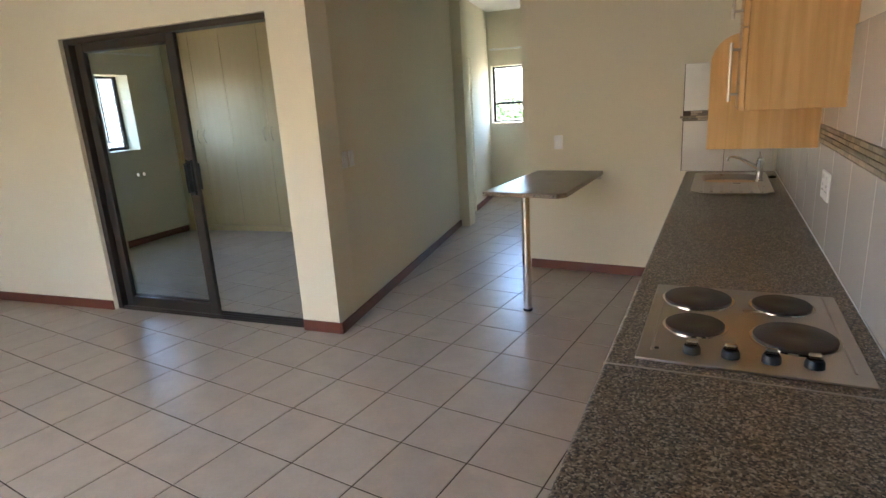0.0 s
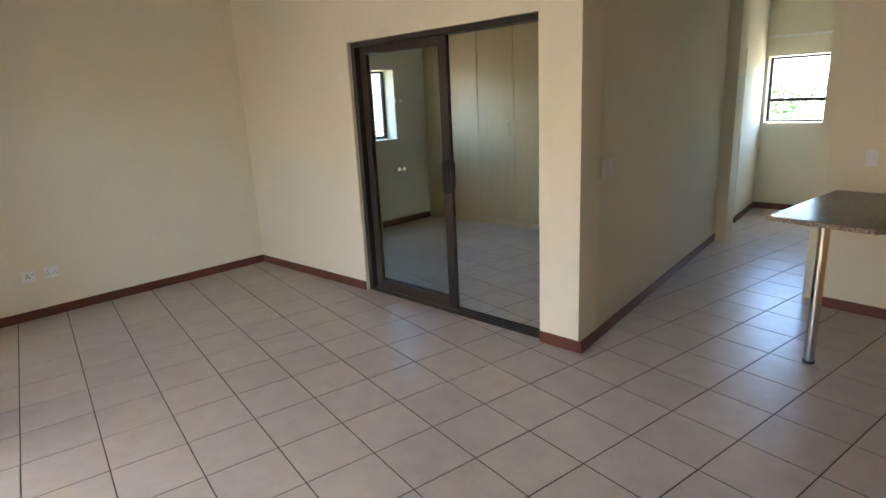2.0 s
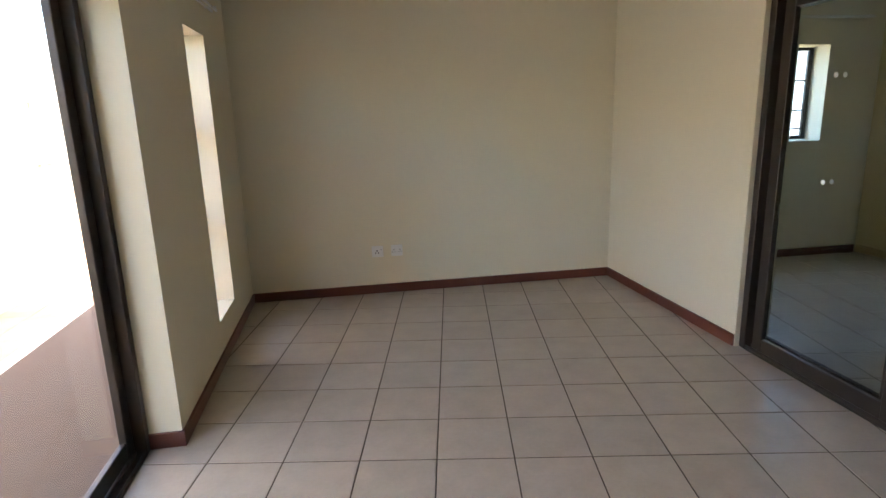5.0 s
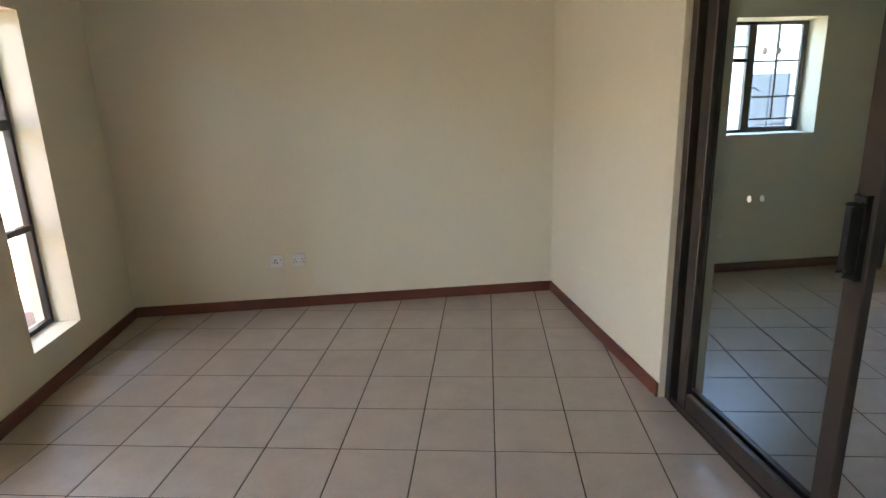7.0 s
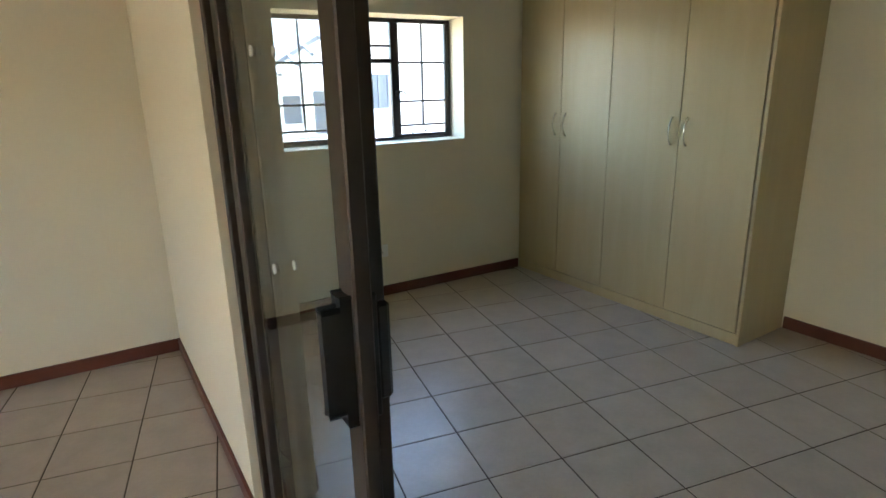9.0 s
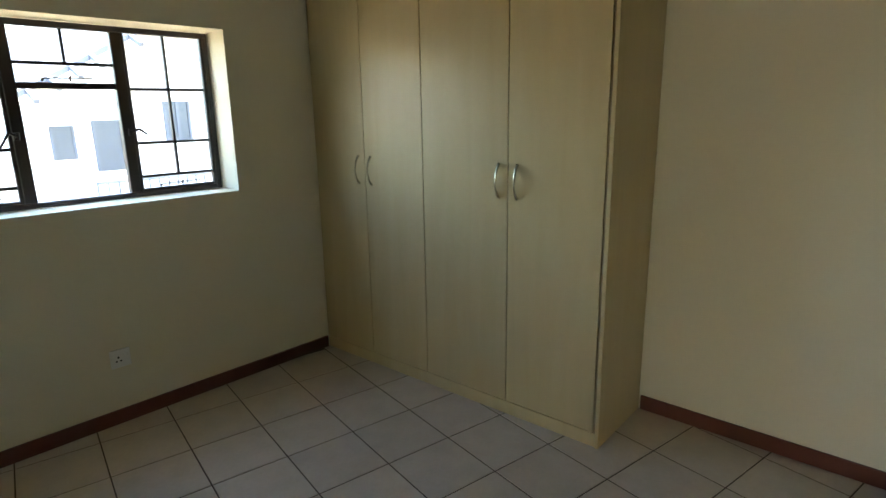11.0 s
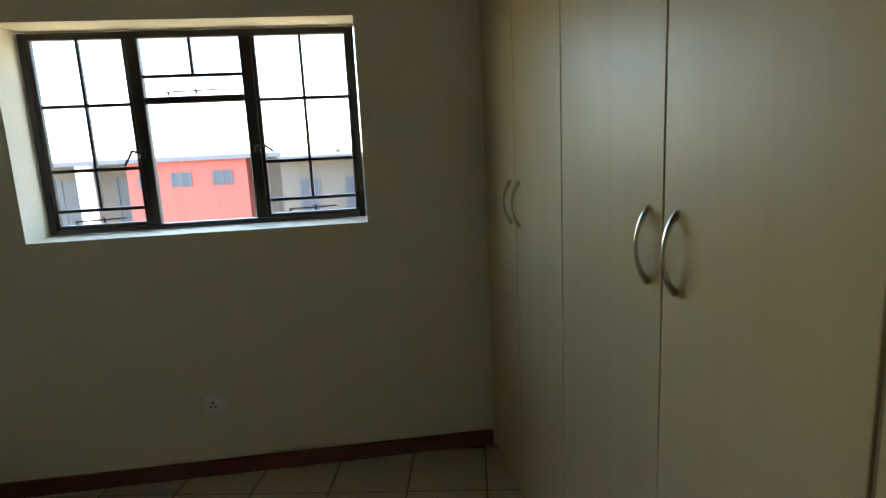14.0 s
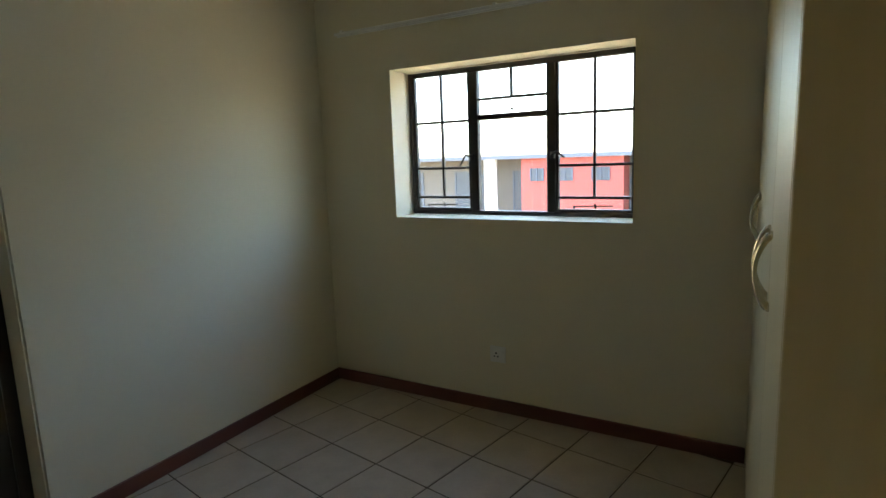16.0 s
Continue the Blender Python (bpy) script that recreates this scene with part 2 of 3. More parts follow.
def skirting(p0, p1, flip=1):
    """A skirting board on the seen face p0 to p1 (room to the right of the way)."""
    p0, p1 = Vector(p0), Vector(p1)
    d = (p1 - p0).normalized()
    bm = boxed(0, (p1 - p0).length, -0.014, 0.001, 0.0, 0.08, bev=0.003)
    ob = tagged(new("baseboard", finish(bm, "baseboard", SKIRT)), "dark red-brown skirting board along the wall foot", "baseboard", kind="structure")
    ob.matrix_world = pose(p0.x, p0.y, 0, 0, 0, math.degrees(math.atan2(d.y, d.x)))
    return ob


# ---- plan ----
H = 2.76                                  # ceiling height
YS, YB = 1.068, 1.308                     # wall with the inner sliding door: living side, bedroom side
XW, XB = -4.945, -5.102                   # far living wall, bedroom window wall
YL = -2.205                               # living wall with the slim window
YF = 4.43                                  # bedroom wall behind the wardrobe
CT = 0.89                                 # worktop height
KM = pose(-0.114, 2.80, 0, 0, 0, -4.0)    # worktop and tiled wall
KB = pose(0.013, 2.885, 0, 0, 0, -7.4)    # wall behind the breakfast bar
WR = 1.6                                  # turn of the walls beside the bedroom


def kp(u, v, m=KM):
    q = m @ Vector((u, v, 0))
    return (q.x, q.y)


def tilted(x, y, at=-3.19):
    """A point on a wall that swings by WR from the place where x is at."""
    return (x, y + (x - at) * math.tan(radians(WR)))


# wall with the sliding door between living room and bedroom
DX0, DX1, DZ = -3.185, -1.30, 2.14
wall("wall_sliding_door", (-3.19, YS), (-1.0, YS), YB - YS, 0, H, [(DX0 + 3.19, DX1 + 3.19, 0, DZ)], "bright cream plaster wall with a sliding door opening")
wall("wall_door_side", tilted(-5.3, YS), (-3.191, YS), YB - YS, 0, H, (), "bright cream plaster wall beside the sliding door")
# wall beside the passage, slightly out of square, with a door near its end
PE = (-1.53, 6.6)
plen = math.hypot(PE[0] + 1.0, PE[1] - YS)
wall("wall_passage", (-1.003, YS + 0.03), PE, 0.18, 0, H, [(3.52, 4.38, 0, 2.06)], "cream plaster wall along the passage")
wall("wall_living_far", (XW, YL - 0.3), (XW, YS + 0.05), 0.25, 0, H, (), "cream plaster wall at the end of the living room")
wall("wall_bedroom_window", (XB, YB - 0.15), (XB, YF + 0.1), 0.27, 0, H, [(1.82 - YB + 0.15, 3.27 - YB + 0.15, 1.166, 2.062)], "cream plaster wall with a deep window recess")
wall("wall_bedroom_far", tilted(-5.3, YF, -3.09), tilted(-1.2, YF, -3.09), 0.22, 0, H, (), "cream plaster wall beside the wardrobe")
# wall with the slim window and the patio door
wall("wall_patio", (0.4, YL), (-5.1, YL), 0.26, 0, H, [(0.4 + 3.708, 0.4 + 4.205, 0.272, 2.07), (0.2, 0.4 + 2.73, 0, 2.13)], "cream plaster wall with slim window and patio door")
wall("wall_jog", (0.4, -3.6), (0.4, YL - 0.002), 0.15, 0, H)
wall("wall_behind", (3.2, -3.6), (0.2, -3.6), 0.15, 0, H)
# kitchen
wall("wall_kitchen_back", kp(-0.07, 0, KB), kp(2.1, 0, KB), 0.14, 0, H, (), "cream plaster wall behind the breakfast bar")
wall("wall_kitchen_tiled", kp(1.94, 0.1), kp(1.94, -7.2), 0.2, 0, H, (), "cream plaster wall above the worktop")
q0 = kp(-0.07, 0.1, KB)
wall("wall_passage_other", (q0[0] + 0.02, 6.8), (q0[0] + 0.02, q0[1] + 0.03), -0.12, 0, H)
wall("wall_passage_end", (-1.8, 6.6), (0.4, 6.6), 0.22, 0, H, [(0.31, 1.25, 1.15, 1.99)], "cream plaster wall with a window at the passage end")

structure("ceiling", boxed(-5.4, 3.4, -3.8, 6.9, H, H + 0.1), CEILING, "plain white ceiling", "ceiling")

for a, b in ((tilted(XW, YS), (DX0 - 0.005, YS)), ((DX1 + 0.005, YS), (-0.986, YS)), ((-0.984, YS - 0.013), (-0.995 - 0.53 * 3.49 / 5.53, YS + 3.49)),
             ((-1.0 - 0.53 * 4.37 / 5.53, YS + 4.37), PE), ((XW, YL), (XW, YS)), ((-2.73, YL), (XW, YL)), ((-2.73, YL - 0.2), (-2.73, YL + 0.014)),
             (kp(-0.07, 0, KB), kp(1.33, 0, KB)), ((XB, 1.25), (XB, 3.82)), ((DX0 - 0.02, YB), tilted(XB, YB)), (tilted(-3.08, YF, -3.09), tilted(-1.5, YF, -3.09)), ((-1.505, YF + 0.04), (-1.203, YB)), ((PE[0], 6.6), (0.0, 6.6))):
    skirting(a, b)


# ---- sliding doors ----
def leaf(root, name, x0, x1, y, zt, stile=0.075, glass=TINTED, d=0.035, handle=None):
    """A glazed sliding leaf: stiles, rails, pane."""
    lf = part(name, boxed(x0, x0 + stile, y - d / 2, y + d / 2, 0.03, zt, bev=0.004), BRONZE, root)
    part("stile", boxed(x1 - stile, x1, y - d / 2, y + d / 2, 0.03, zt, bev=0.004), BRONZE, lf)
    part("rail", boxed(x0 + stile, x1 - stile, y - d / 2 + 0.003, y + d / 2 - 0.003, 0.03, 0.115, bev=0.004), BRONZE, lf)
    part("rail", boxed(x0 + stile, x1 - stile, y - d / 2 + 0.003, y + d / 2 - 0.003, zt - 0.06, zt, bev=0.004), BRONZE, lf)
    g = part("pane", boxed(x0 + stile - 0.005, x1 - stile + 0.005, y - 0.003, y + 0.003, 0.11, zt - 0.055), glass, lf)
    g.visible_shadow = False
    if handle is not None:
        for s in (-1, 1):
            bm = boxed(handle - 0.022, handle + 0.022, y + s * (d / 2 + 0.001), y + s * (d / 2 + 0.016), 0.97, 1.22, bev=0.005)
            box(bm, handle - 0.012, handle + 0.012, y + s * (d / 2 + 0.014), y + s * (d / 2 + 0.045), 0.995, 1.195, bev=0.008)
            part("handle", bm, BLACK, lf, "black plastic pull handle")
    return lf


def outer_frame(root, x0, x1, y0, y1, zt, bar=0.05, right=0.02):
    part("jamb", boxed(x0, x0 + bar, y0, y1, 0, zt, bev=0.003), BRONZE, root)
    part("jamb", boxed(x1 - right, x1, y0, y1, 0, zt, bev=0.003), BRONZE, root)
    part("head", boxed(x0 + bar, x1 - right, y0, y1, zt - 0.04, zt, bev=0.003), BRONZE, root)
    bm = boxed(x0 + bar, x1 - right, y0, y1, -0.004, 0.012, bev=0.003)
    for yy in (y0 + 0.012, (y0 + y1) / 2, y1 - 0.012):
        box(bm, x0 + bar, x1 - right, yy - 0.004, yy + 0.004, 0.01, 0.028)
    part("track", bm, BRONZE, root, "ribbed aluminium floor track")


sd = thing("door_1", pose(0, 0, 0), "bronze aluminium sliding door, half open, tinted glass", "sliding door", kind="structure")
outer_frame(sd, DX0 + 0.002, DX1 - 0.001, YS + 0.03, YS + 0.135, DZ - 0.002)
leaf(sd, "leaf", DX0 + 0.05, -2.17, YS + 0.108, DZ - 0.045)
moving = leaf(sd, "leaf", -3.08, -2.11, YS + 0.058, DZ - 0.045, handle=-2.147)
for y in (YS + 0.045, YS + 0.098):
    for z in (1.12, 1.66):
        bm = bmesh.new()
        tube(bm, [(-2.69, y + 0.002, z), (-2.69, y + 0.006, z)], 0.013, 16)
        part("sticker", bm, WHITE, sd, "round white safety sticker on the glass")

# right part is unseen; width assumed, kept wide so daylight reaches the kitchen
pd = thing("door_2", pose(0, 0, 0), "bronze aluminium patio sliding door with clear glass", "sliding door", kind="structure")
outer_frame(pd, -2.728, 0.198, YL - 0.25, YL - 0.15, 2.128)
leaf(pd, "leaf", -2.68, -1.25, YL - 0.22, 2.085, glass=GLASS)
leaf(pd, "leaf", -1.33, 0.15, YL - 0.18, 2.085, glass=GLASS, handle=-1.29)


# ---- steel windows ----
def stay(bm, x, y, z, s=1, ln=0.11):
    tube(bm, [(x - ln, y, z), (x + ln, y, z + 0.004)], 0.004, 6)
    tube(bm, [(x - ln, y - 0.012 * s, z - 0.012), (x - ln, y, z)], 0.006, 6)
    tube(bm, [(x + 0.01, y - 0.012 * s, z - 0.012), (x + 0.01, y, z + 0.014)], 0.006, 6)


def cottage_window():
    """The bedroom's three-light steel window; local x runs along the wall, local y points into the room."""
    w, h = 1.44, 0.886
    root = thing("window_1", pose(-5.312, 1.825, 1.17, 0, 0, 90) @ pose(0, 0, 0), "dark brown steel cottage-pane window in a white sill", "window", kind="structure")
    # local +x -> +y of the world, local +y -> -x of the world
    bm = bmesh.new()
    for a in ((0, 0.03, 0, h), (w - 0.03, w, 0, h), (0.03, w - 0.03, 0, 0.026), (0.03, w - 0.03, h - 0.03, h)):
        box(bm, a[0], a[1], -0.02, 0.02, a[2], a[3], bev=0.003)
    part("window_frame", bm, STEEL_FRAME, root)
    m1, m2 = 0.462, 0.949
    for m in (m1, m2):
        part("mullion", boxed(m - 0.027, m + 0.027, -0.022, 0.022, 0.026, h - 0.03, bev=0.004), STEEL_FRAME, root)
    for a, b in ((0.03, m1 - 0.027), (m2 + 0.027, w - 0.03)):
        mid = (a + b) / 2
        sash = part("sash", boxed(a, a + 0.016, -0.016, 0.012, 0.026, h - 0.03, bev=0.002), STEEL_FRAME, root)
        part("glazing_bar", boxed(b - 0.016, b, -0.016, 0.012, 0.026, h - 0.03, bev=0.002), STEEL_FRAME, sash)
        part("glazing_bar", boxed(a + 0.016, b - 0.016, -0.016, 0.012, 0.026, 0.042, bev=0.002), STEEL_FRAME, sash)
        part("glazing_bar", boxed(mid - 0.007, mid + 0.007, -0.013, 0.009, 0.115, h - 0.03, bev=0.002), STEEL_FRAME, sash)
        zs = (0.026, 0.107, 0.289, 0.574, h - 0.03)
        for z in zs[1:4]:
            part("glazing_bar", boxed(a + 0.016, b - 0.016, -0.012, 0.008, z - 0.008, z + 0.008, bev=0.002), STEEL_FRAME, sash)
        for z0, z1 in zip(zs, zs[1:]):
            for c0, c1 in (((a, mid), (mid, b)) if z0 > 0.05 else ((a, b),)):
                g = part("pane", boxed(c0 + 0.004, c1 - 0.004, -0.004, -0.001, z0 + 0.004, z1 - 0.004), GLASS, sash)
                g.visible_shadow = False
        bm = bmesh.new()
        stay(bm, mid, -0.03, 0.06, -1)
        part("window_stay", bm, STEEL_FRAME, root, "casement stay with pegs")
    for s, x in ((-1, m1 - 0.012), (1, m2 + 0.012)):
        bm = boxed(x - 0.014, x + 0.014, -0.036, -0.018, 0.33, 0.37, bev=0.004)
        tube(bm, [(x, -0.04, 0.352), (x + s * 0.035, -0.05, 0.366), (x + s * 0.075, -0.05, 0.335 if s > 0 else 0.30)], [0.009, 0.007, 0.005], 8)
        part("window_handle", bm, STEEL_FRAME, root, "curved casement handle")
    a, b = m1 + 0.027, m2 - 0.027
    mid = (a + b) / 2
    part("transom", boxed(a, b, -0.022, 0.022, 0.57, 0.602, bev=0.004), STEEL_FRAME, root)
    part("glazing_bar", boxed(a, b, -0.012, 0.008, 0.684, 0.70, bev=0.002), STEEL_FRAME, root)
    part("glazing_bar", boxed(mid - 0.007, mid + 0.007, -0.013, 0.009, 0.70, h - 0.03, bev=0.002), STEEL_FRAME, root)
    for c in ((a, b, 0.026, 0.57), (a, b, 0.602, 0.684), (a, mid, 0.70, h - 0.03), (mid, b, 0.70, h - 0.03)):
        g = part("pane", boxed(c[0] + 0.002, c[1] - 0.002, -0.004, -0.001, c[2] + 0.002, c[3] - 0.002), GLASS, root)
        g.visible_shadow = False
    bm = bmesh.new()
    stay(bm, mid, -0.03, 0.62, -1)
    part("window_stay", bm, STEEL_FRAME, root)
    return root


cottage_window()


def slim_window(name, m, w, h, bars, label):
    """A narrow steel window; local x along the wall, local -y into the room."""
    root = thing(name, m, label, "window", kind="structure")
    bm = bmesh.new()
    for a in ((0, 0.03, 0, h), (w - 0.03, w, 0, h), (0.03, w - 0.03, 0, 0.03), (0.03, w - 0.03, h - 0.03, h)):
        box(bm, a[0], a[1], -0.02, 0.02, a[2], a[3], bev=0.003)
    part("window_frame", bm, STEEL_FRAME, root)
    zs = [0.03] + [b[0] for b in bars] + [h - 0.03]
    for z, t in bars:
        part("transom", boxed(0.03, w - 0.03, -0.024, 0.02, z - t / 2, z + t / 2, bev=0.004), STEEL_FRAME, root)
    for a, b in zip(zs, zs[1:]):
        g = part("pane", boxed(0.028, w - 0.028, -0.002, 0.002, a, b), GLASS, root)
        g.visible_shadow = False
    bm = bmesh.new()
    stay(bm, w / 2, -0.036, bars[-1][0] + bars[-1][1] / 2 + 0.02, -1)
    part("window_stay", bm, STEEL_FRAME, root)
    return root


slim_window("window_2", pose(-3.711, YL - 0.17, 0.275, 0, 0, 180), 0.491, 1.79, [(0.60, 0.035), (1.19, 0.06)], "tall slim dark brown steel window with two transoms")
slim_window("window_3", pose(-1.486, 6.72, 1.154), 0.93, 0.83, [(0.285, 0.04)], "dark brown steel window at the passage end")

# passage door
dm = pose(-1.0, YS + 0.002, 0, 0, 0, math.degrees(math.atan2(PE[1] - YS, PE[0] + 1.0)))
pdoor = thing("door_3", dm, "closed cream painted flush door in the passage", "door", kind="structure")
part("door_leaf", boxed(3.54, 4.32, 0.06, 0.10, 0.008, 2.04, bev=0.003), DOORPAINT, pdoor)
for a in ((3.502, 3.54, 0, 2.078), (4.32, 4.358, 0, 2.078), (3.54, 4.32, 2.04, 2.078)):
    part("door_frame", boxed(a[0], a[1], 0.02, 0.12, a[2], a[3], bev=0.003), DOORPAINT, pdoor)
bm = boxed(3.60, 3.63, 0.054, 0.06, 0.98, 1.14, bev=0.003)
tube(bm, [(3.615, 0.055, 1.07), (3.615, 0.015, 1.07), (3.72, 0.012, 1.07)], 0.008, 8)
part("door_handle", bm, BRUSHED, pdoor, "brushed steel lever handle")


# ---- bedroom wardrobe ----
def bow_handle(parent, x, y, z0, z1):
    bm = bmesh.new()
    pts, rs = [], []
    for i in range(15):
        a = i / 14
        pts.append((x, y - 0.004 - 0.028 * math.sin(math.pi * a) ** 0.75, z0 + (z1 - z0) * a))
        rs.append(0.0045 + 0.0035 * (1 - math.sin(math.pi * a)))
    tube(bm, pts, rs, 10, 1.4)
    for z in (z0, z1):
        tube(bm, [(x, y + 0.001, z), (x, y - 0.006, z)], 0.009, 10)
    return part("handle", bm, NICKEL, parent, "satin nickel bow handle", smooth=True)


def wardrobe():
    root = thing("wardrobe", pose(XB, 3.822, 0, 0, 0, 2.6), "tall cream wood-look built-in wardrobe, doors closed", "wardrobe")
    x0, x1, y, top = 0.004, 2.04, 0.0, 2.57
    bm = boxed(x0, x1 - 0.02, y + 0.022, 0.508, 0.075, top, bev=0.002)
    part("body", bm, WARDROBE, root)
    part("end_panel", boxed(x1 - 0.019, x1, y, 0.508, 0.0, top, bev=0.002), WARDROBE, root)
    part("edge_strip", boxed(x1 - 0.0265, x1 - 0.0195, y + 0.004, y + 0.021, 0.075, top), WEDGE, root)
    part("plinth", boxed(x0, x1 - 0.02, y + 0.008, 0.508, 0.0, 0.073, bev=0.002), WARDROBE, root)
    part("cornice", boxed(x0, x1 + 0.012, y - 0.012, 0.508, top + 0.001, top + 0.05, bev=0.006), WARDROBE, root)
    xs = [x0 + 0.004, 0.475, 0.945, 1.506, x1 - 0.028]
    for i in range(4):
        d = part("door", boxed(xs[i] + 0.0025, xs[i + 1] - 0.0025, y, y + 0.0185, 0.082, top - 0.01, bev=0.0022, seg=2), WARDROBE, root)
        if i < 3:
            part("edge_strip", boxed(xs[i + 1] - 0.002, xs[i + 1] + 0.002, y + 0.006, y + 0.0205, 0.082, top - 0.01), WEDGE, d)
        s = xs[i + 1] - 0.054 if i % 2 == 0 else xs[i] + 0.054
        bow_handle(d, s, y, 1.182, 1.343)
    return root


wardrobe()


# ---- sockets, switches, rails ----
def plate(name, m, w, h, label, holes=(), rocker=(), cat="socket"):
    root = thing(name, m, label, cat)
    part("cover", boxed(-w / 2, w / 2, -0.009, 0.0, -h / 2, h / 2, bev=0.003, seg=2), WHITE, root)
    for x, z, r in holes:
        bm = bmesh.new()
        tube(bm, [(x, -0.0085, z), (x, -0.0095, z)], r, 10)
        part("pin_hole", bm, BLACK, root)
    for x, z, a, b in rocker:
        part("rocker", boxed(x - a / 2, x + a / 2, -0.013, -0.008, z - b / 2, z + b / 2, bev=0.002), WHITE, root)
    return root


SOCKET = [(-0.012, 0.012, 0.005), (0.012, 0.012, 0.005), (0.0, -0.006, 0.005)]
pins = lambda cx, cz, r=0.0042: [(cx, cz + 0.012, r * 1.15), (cx - 0.011, cz - 0.008, r), (cx + 0.011, cz - 0.008, r)]
plate("socket_outlet", pose(XW, -1.126, 0.378, 0, 0, 90), 0.1, 0.1, "white square wall socket with round pin holes", pins(-0.005, -0.005, 0.006) + [(0.03, 0.012, 0.004)])
plate("socket_outlet", pose(XW, -0.958, 0.378, 0, 0, 90), 0.1, 0.1, "white square twin wall socket with pin holes", pins(-0.026, -0.005) + pins(0.026, -0.005), [(-0.026, 0.032, 0.014, 0.018), (0.026, 0.032, 0.014, 0.018)])
plate("socket_outlet", pose(XB, 2.507, 0.362, 0, 0, 90), 0.1, 0.1, "white square wall socket under the bedroom window", pins(-0.01, -0.005, 0.005), [(0.03, 0.015, 0.014, 0.02)])
plate("light_switch", KB @ pose(0.19, 0, 1.13), 0.072, 0.115, "white upright light switch on the kitchen wall", (), [(0, 0.03, 0.03, 0.035), (0, -0.015, 0.03, 0.035)], "switch")
for dy in (-0.05, 0.06):
    plate("light_switch", dm @ pose(0.375 + dy, 0, 1.17) @ pose(0, 0, 0), 0.075, 0.115, "white light switch on the passage wall", (), [(0, 0, 0.03, 0.035)], "switch")
plate("socket_outlet", KM @ pose(1.932, -2.23, 1.13, 0, 0, -90), 0.16, 0.105, "white double socket on the tiled splashback", pins(-0.04, -0.01) + pins(0.04, -0.01), [(-0.04, 0.033, 0.015, 0.018), (0.04, 0.033, 0.015, 0.018)])


def curtain_rail(m, length, label):
    root = thing("curtain_rail", m, label, "curtain rail")
    for dy, dz in ((-0.035, 0.0), (-0.065, 0.004)):
        part("rail", boxed(0, length, dy - 0.006, dy + 0.006, dz - 0.009, dz + 0.009, bev=0.003), WHITE, root)
    for x in (0.06, length / 2, length - 0.06):
        part("bracket", boxed(x - 0.01, x + 0.01, -0.075, 0, 0.009, 0.022, bev=0.002), WHITE, root)
    return root


curtain_rail(pose(XB, 1.46, 2.30, 0, 0, 90), 2.2, "white double curtain rail above the bedroom window")
curtain_rail(pose(-1.48, 6.6, 2.22), 1.05, "white double curtain rail above the passage window")
curtain_rail(pose(-3.45, YL, 2.25, 0, 0, 180), 0.95, "white double curtain rail above the slim window")

# ---- kitchen ----
def base_cabinet(v0, v1, n):
    root = thing("base_cabinet", KM @ pose(1.36, v0, 0), "maple laminate kitchen base cabinet with steel bar handle", "cabinet", "kitchen base cabinets")
    ln = v1 - v0 - 0.004
    part("body", boxed(0.02, 0.565, 0, ln, 0.1, CT - 0.033, bev=0.002), MAPLE, root)
    part("plinth", boxed(0.06, 0.5, 0, ln, 0, 0.1), MAPLE, root)
    for i in range(n):
        a, b = i * ln / n + 0.0015, (i + 1) * ln / n - 0.0015
        d = part("door", boxed(0.0, 0.0185, a, b, 0.105, CT - 0.04, bev=0.002), MAPLE, root)
        bm = bmesh.new()
        y = b - 0.05 if i % 2 == 0 else a + 0.05
        tube(bm, [(-0.03, y, 0.62), (-0.03, y, 0.82)], 0.006, 10)
        for z in (0.645, 0.795):
            tube(bm, [(0.0, y, z), (-0.03, y, z)], 0.004, 8)
        part("handle", bm, BRUSHED, d, "brushed steel bar handle")


for v0, v1, n in ((-4.5, -3.5, 2), (-3.5, -3.0, 1), (-3.0, -2.0, 2), (-2.0, -1.1, 2), (-1.1, -0.005, 2)):
    base_cabinet(v0, v1, n)


def slab(u0, u1, v0, v1, hole=None, t=0.032):
    """A worktop length with a rounded front edge; hole (u0, u1, v0, v1) is cut through it."""
    bm = bmesh.new()
    us = [u0, u1] if not hole else [u0, hole[0], hole[1], u1]
    vs = [v0, v1] if not hole else [v0, hole[2], hole[3], v1]
    for i in range(len(us) - 1):
        for j in range(len(vs) - 1):
            if hole and i == 1 and j == 1:
                continue
            box(bm, us[i], us[i + 1], vs[j], vs[j + 1], CT - t, CT)
    bmesh.ops.remove_doubles(bm, verts=bm.verts, dist=1e-5)
    seen, kill = {}, []
    for f in bm.faces:
        key = tuple(sorted(v.index for v in f.verts))
        seen.setdefault(tuple(round(c, 5) for c in f.calc_center_median()), []).append(f)
    for fs in seen.values():
        if len(fs) > 1:
            kill += fs
    bmesh.ops.delete(bm, geom=kill, context="FACES")
    front = [e for e in bm.edges if all(abs(v.co.x - u0) < 1e-4 and abs(v.co.z - CT) < 1e-4 for v in e.verts)]
    bmesh.ops.bevel(bm, geom=front, offset=0.012, segments=4, affect="EDGES", profile=0.5)
    return bm


worktop = thing("worktop", KM, "long speckled brown granite-look kitchen worktop", "worktop")
part("slab", slab(1.327, 1.938, -3.497, -0.002, (1.43, 1.83, -0.62, -0.18)), STONE, worktop)
part("slab", slab(1.327, 1.938, -4.55, -3.503), STONE, worktop, "near end slab, slightly more golden")
part("joint_strip", boxed(1.328, 1.935, -3.503, -3.497, CT - 0.03, CT + 0.0015), BRUSHED, worktop, "thin aluminium joint strip")
part("upstand_seal", boxed(1.928, 1.9345, -3.497, -0.004, CT + 0.0005, CT + 0.006), WHITE, worktop)


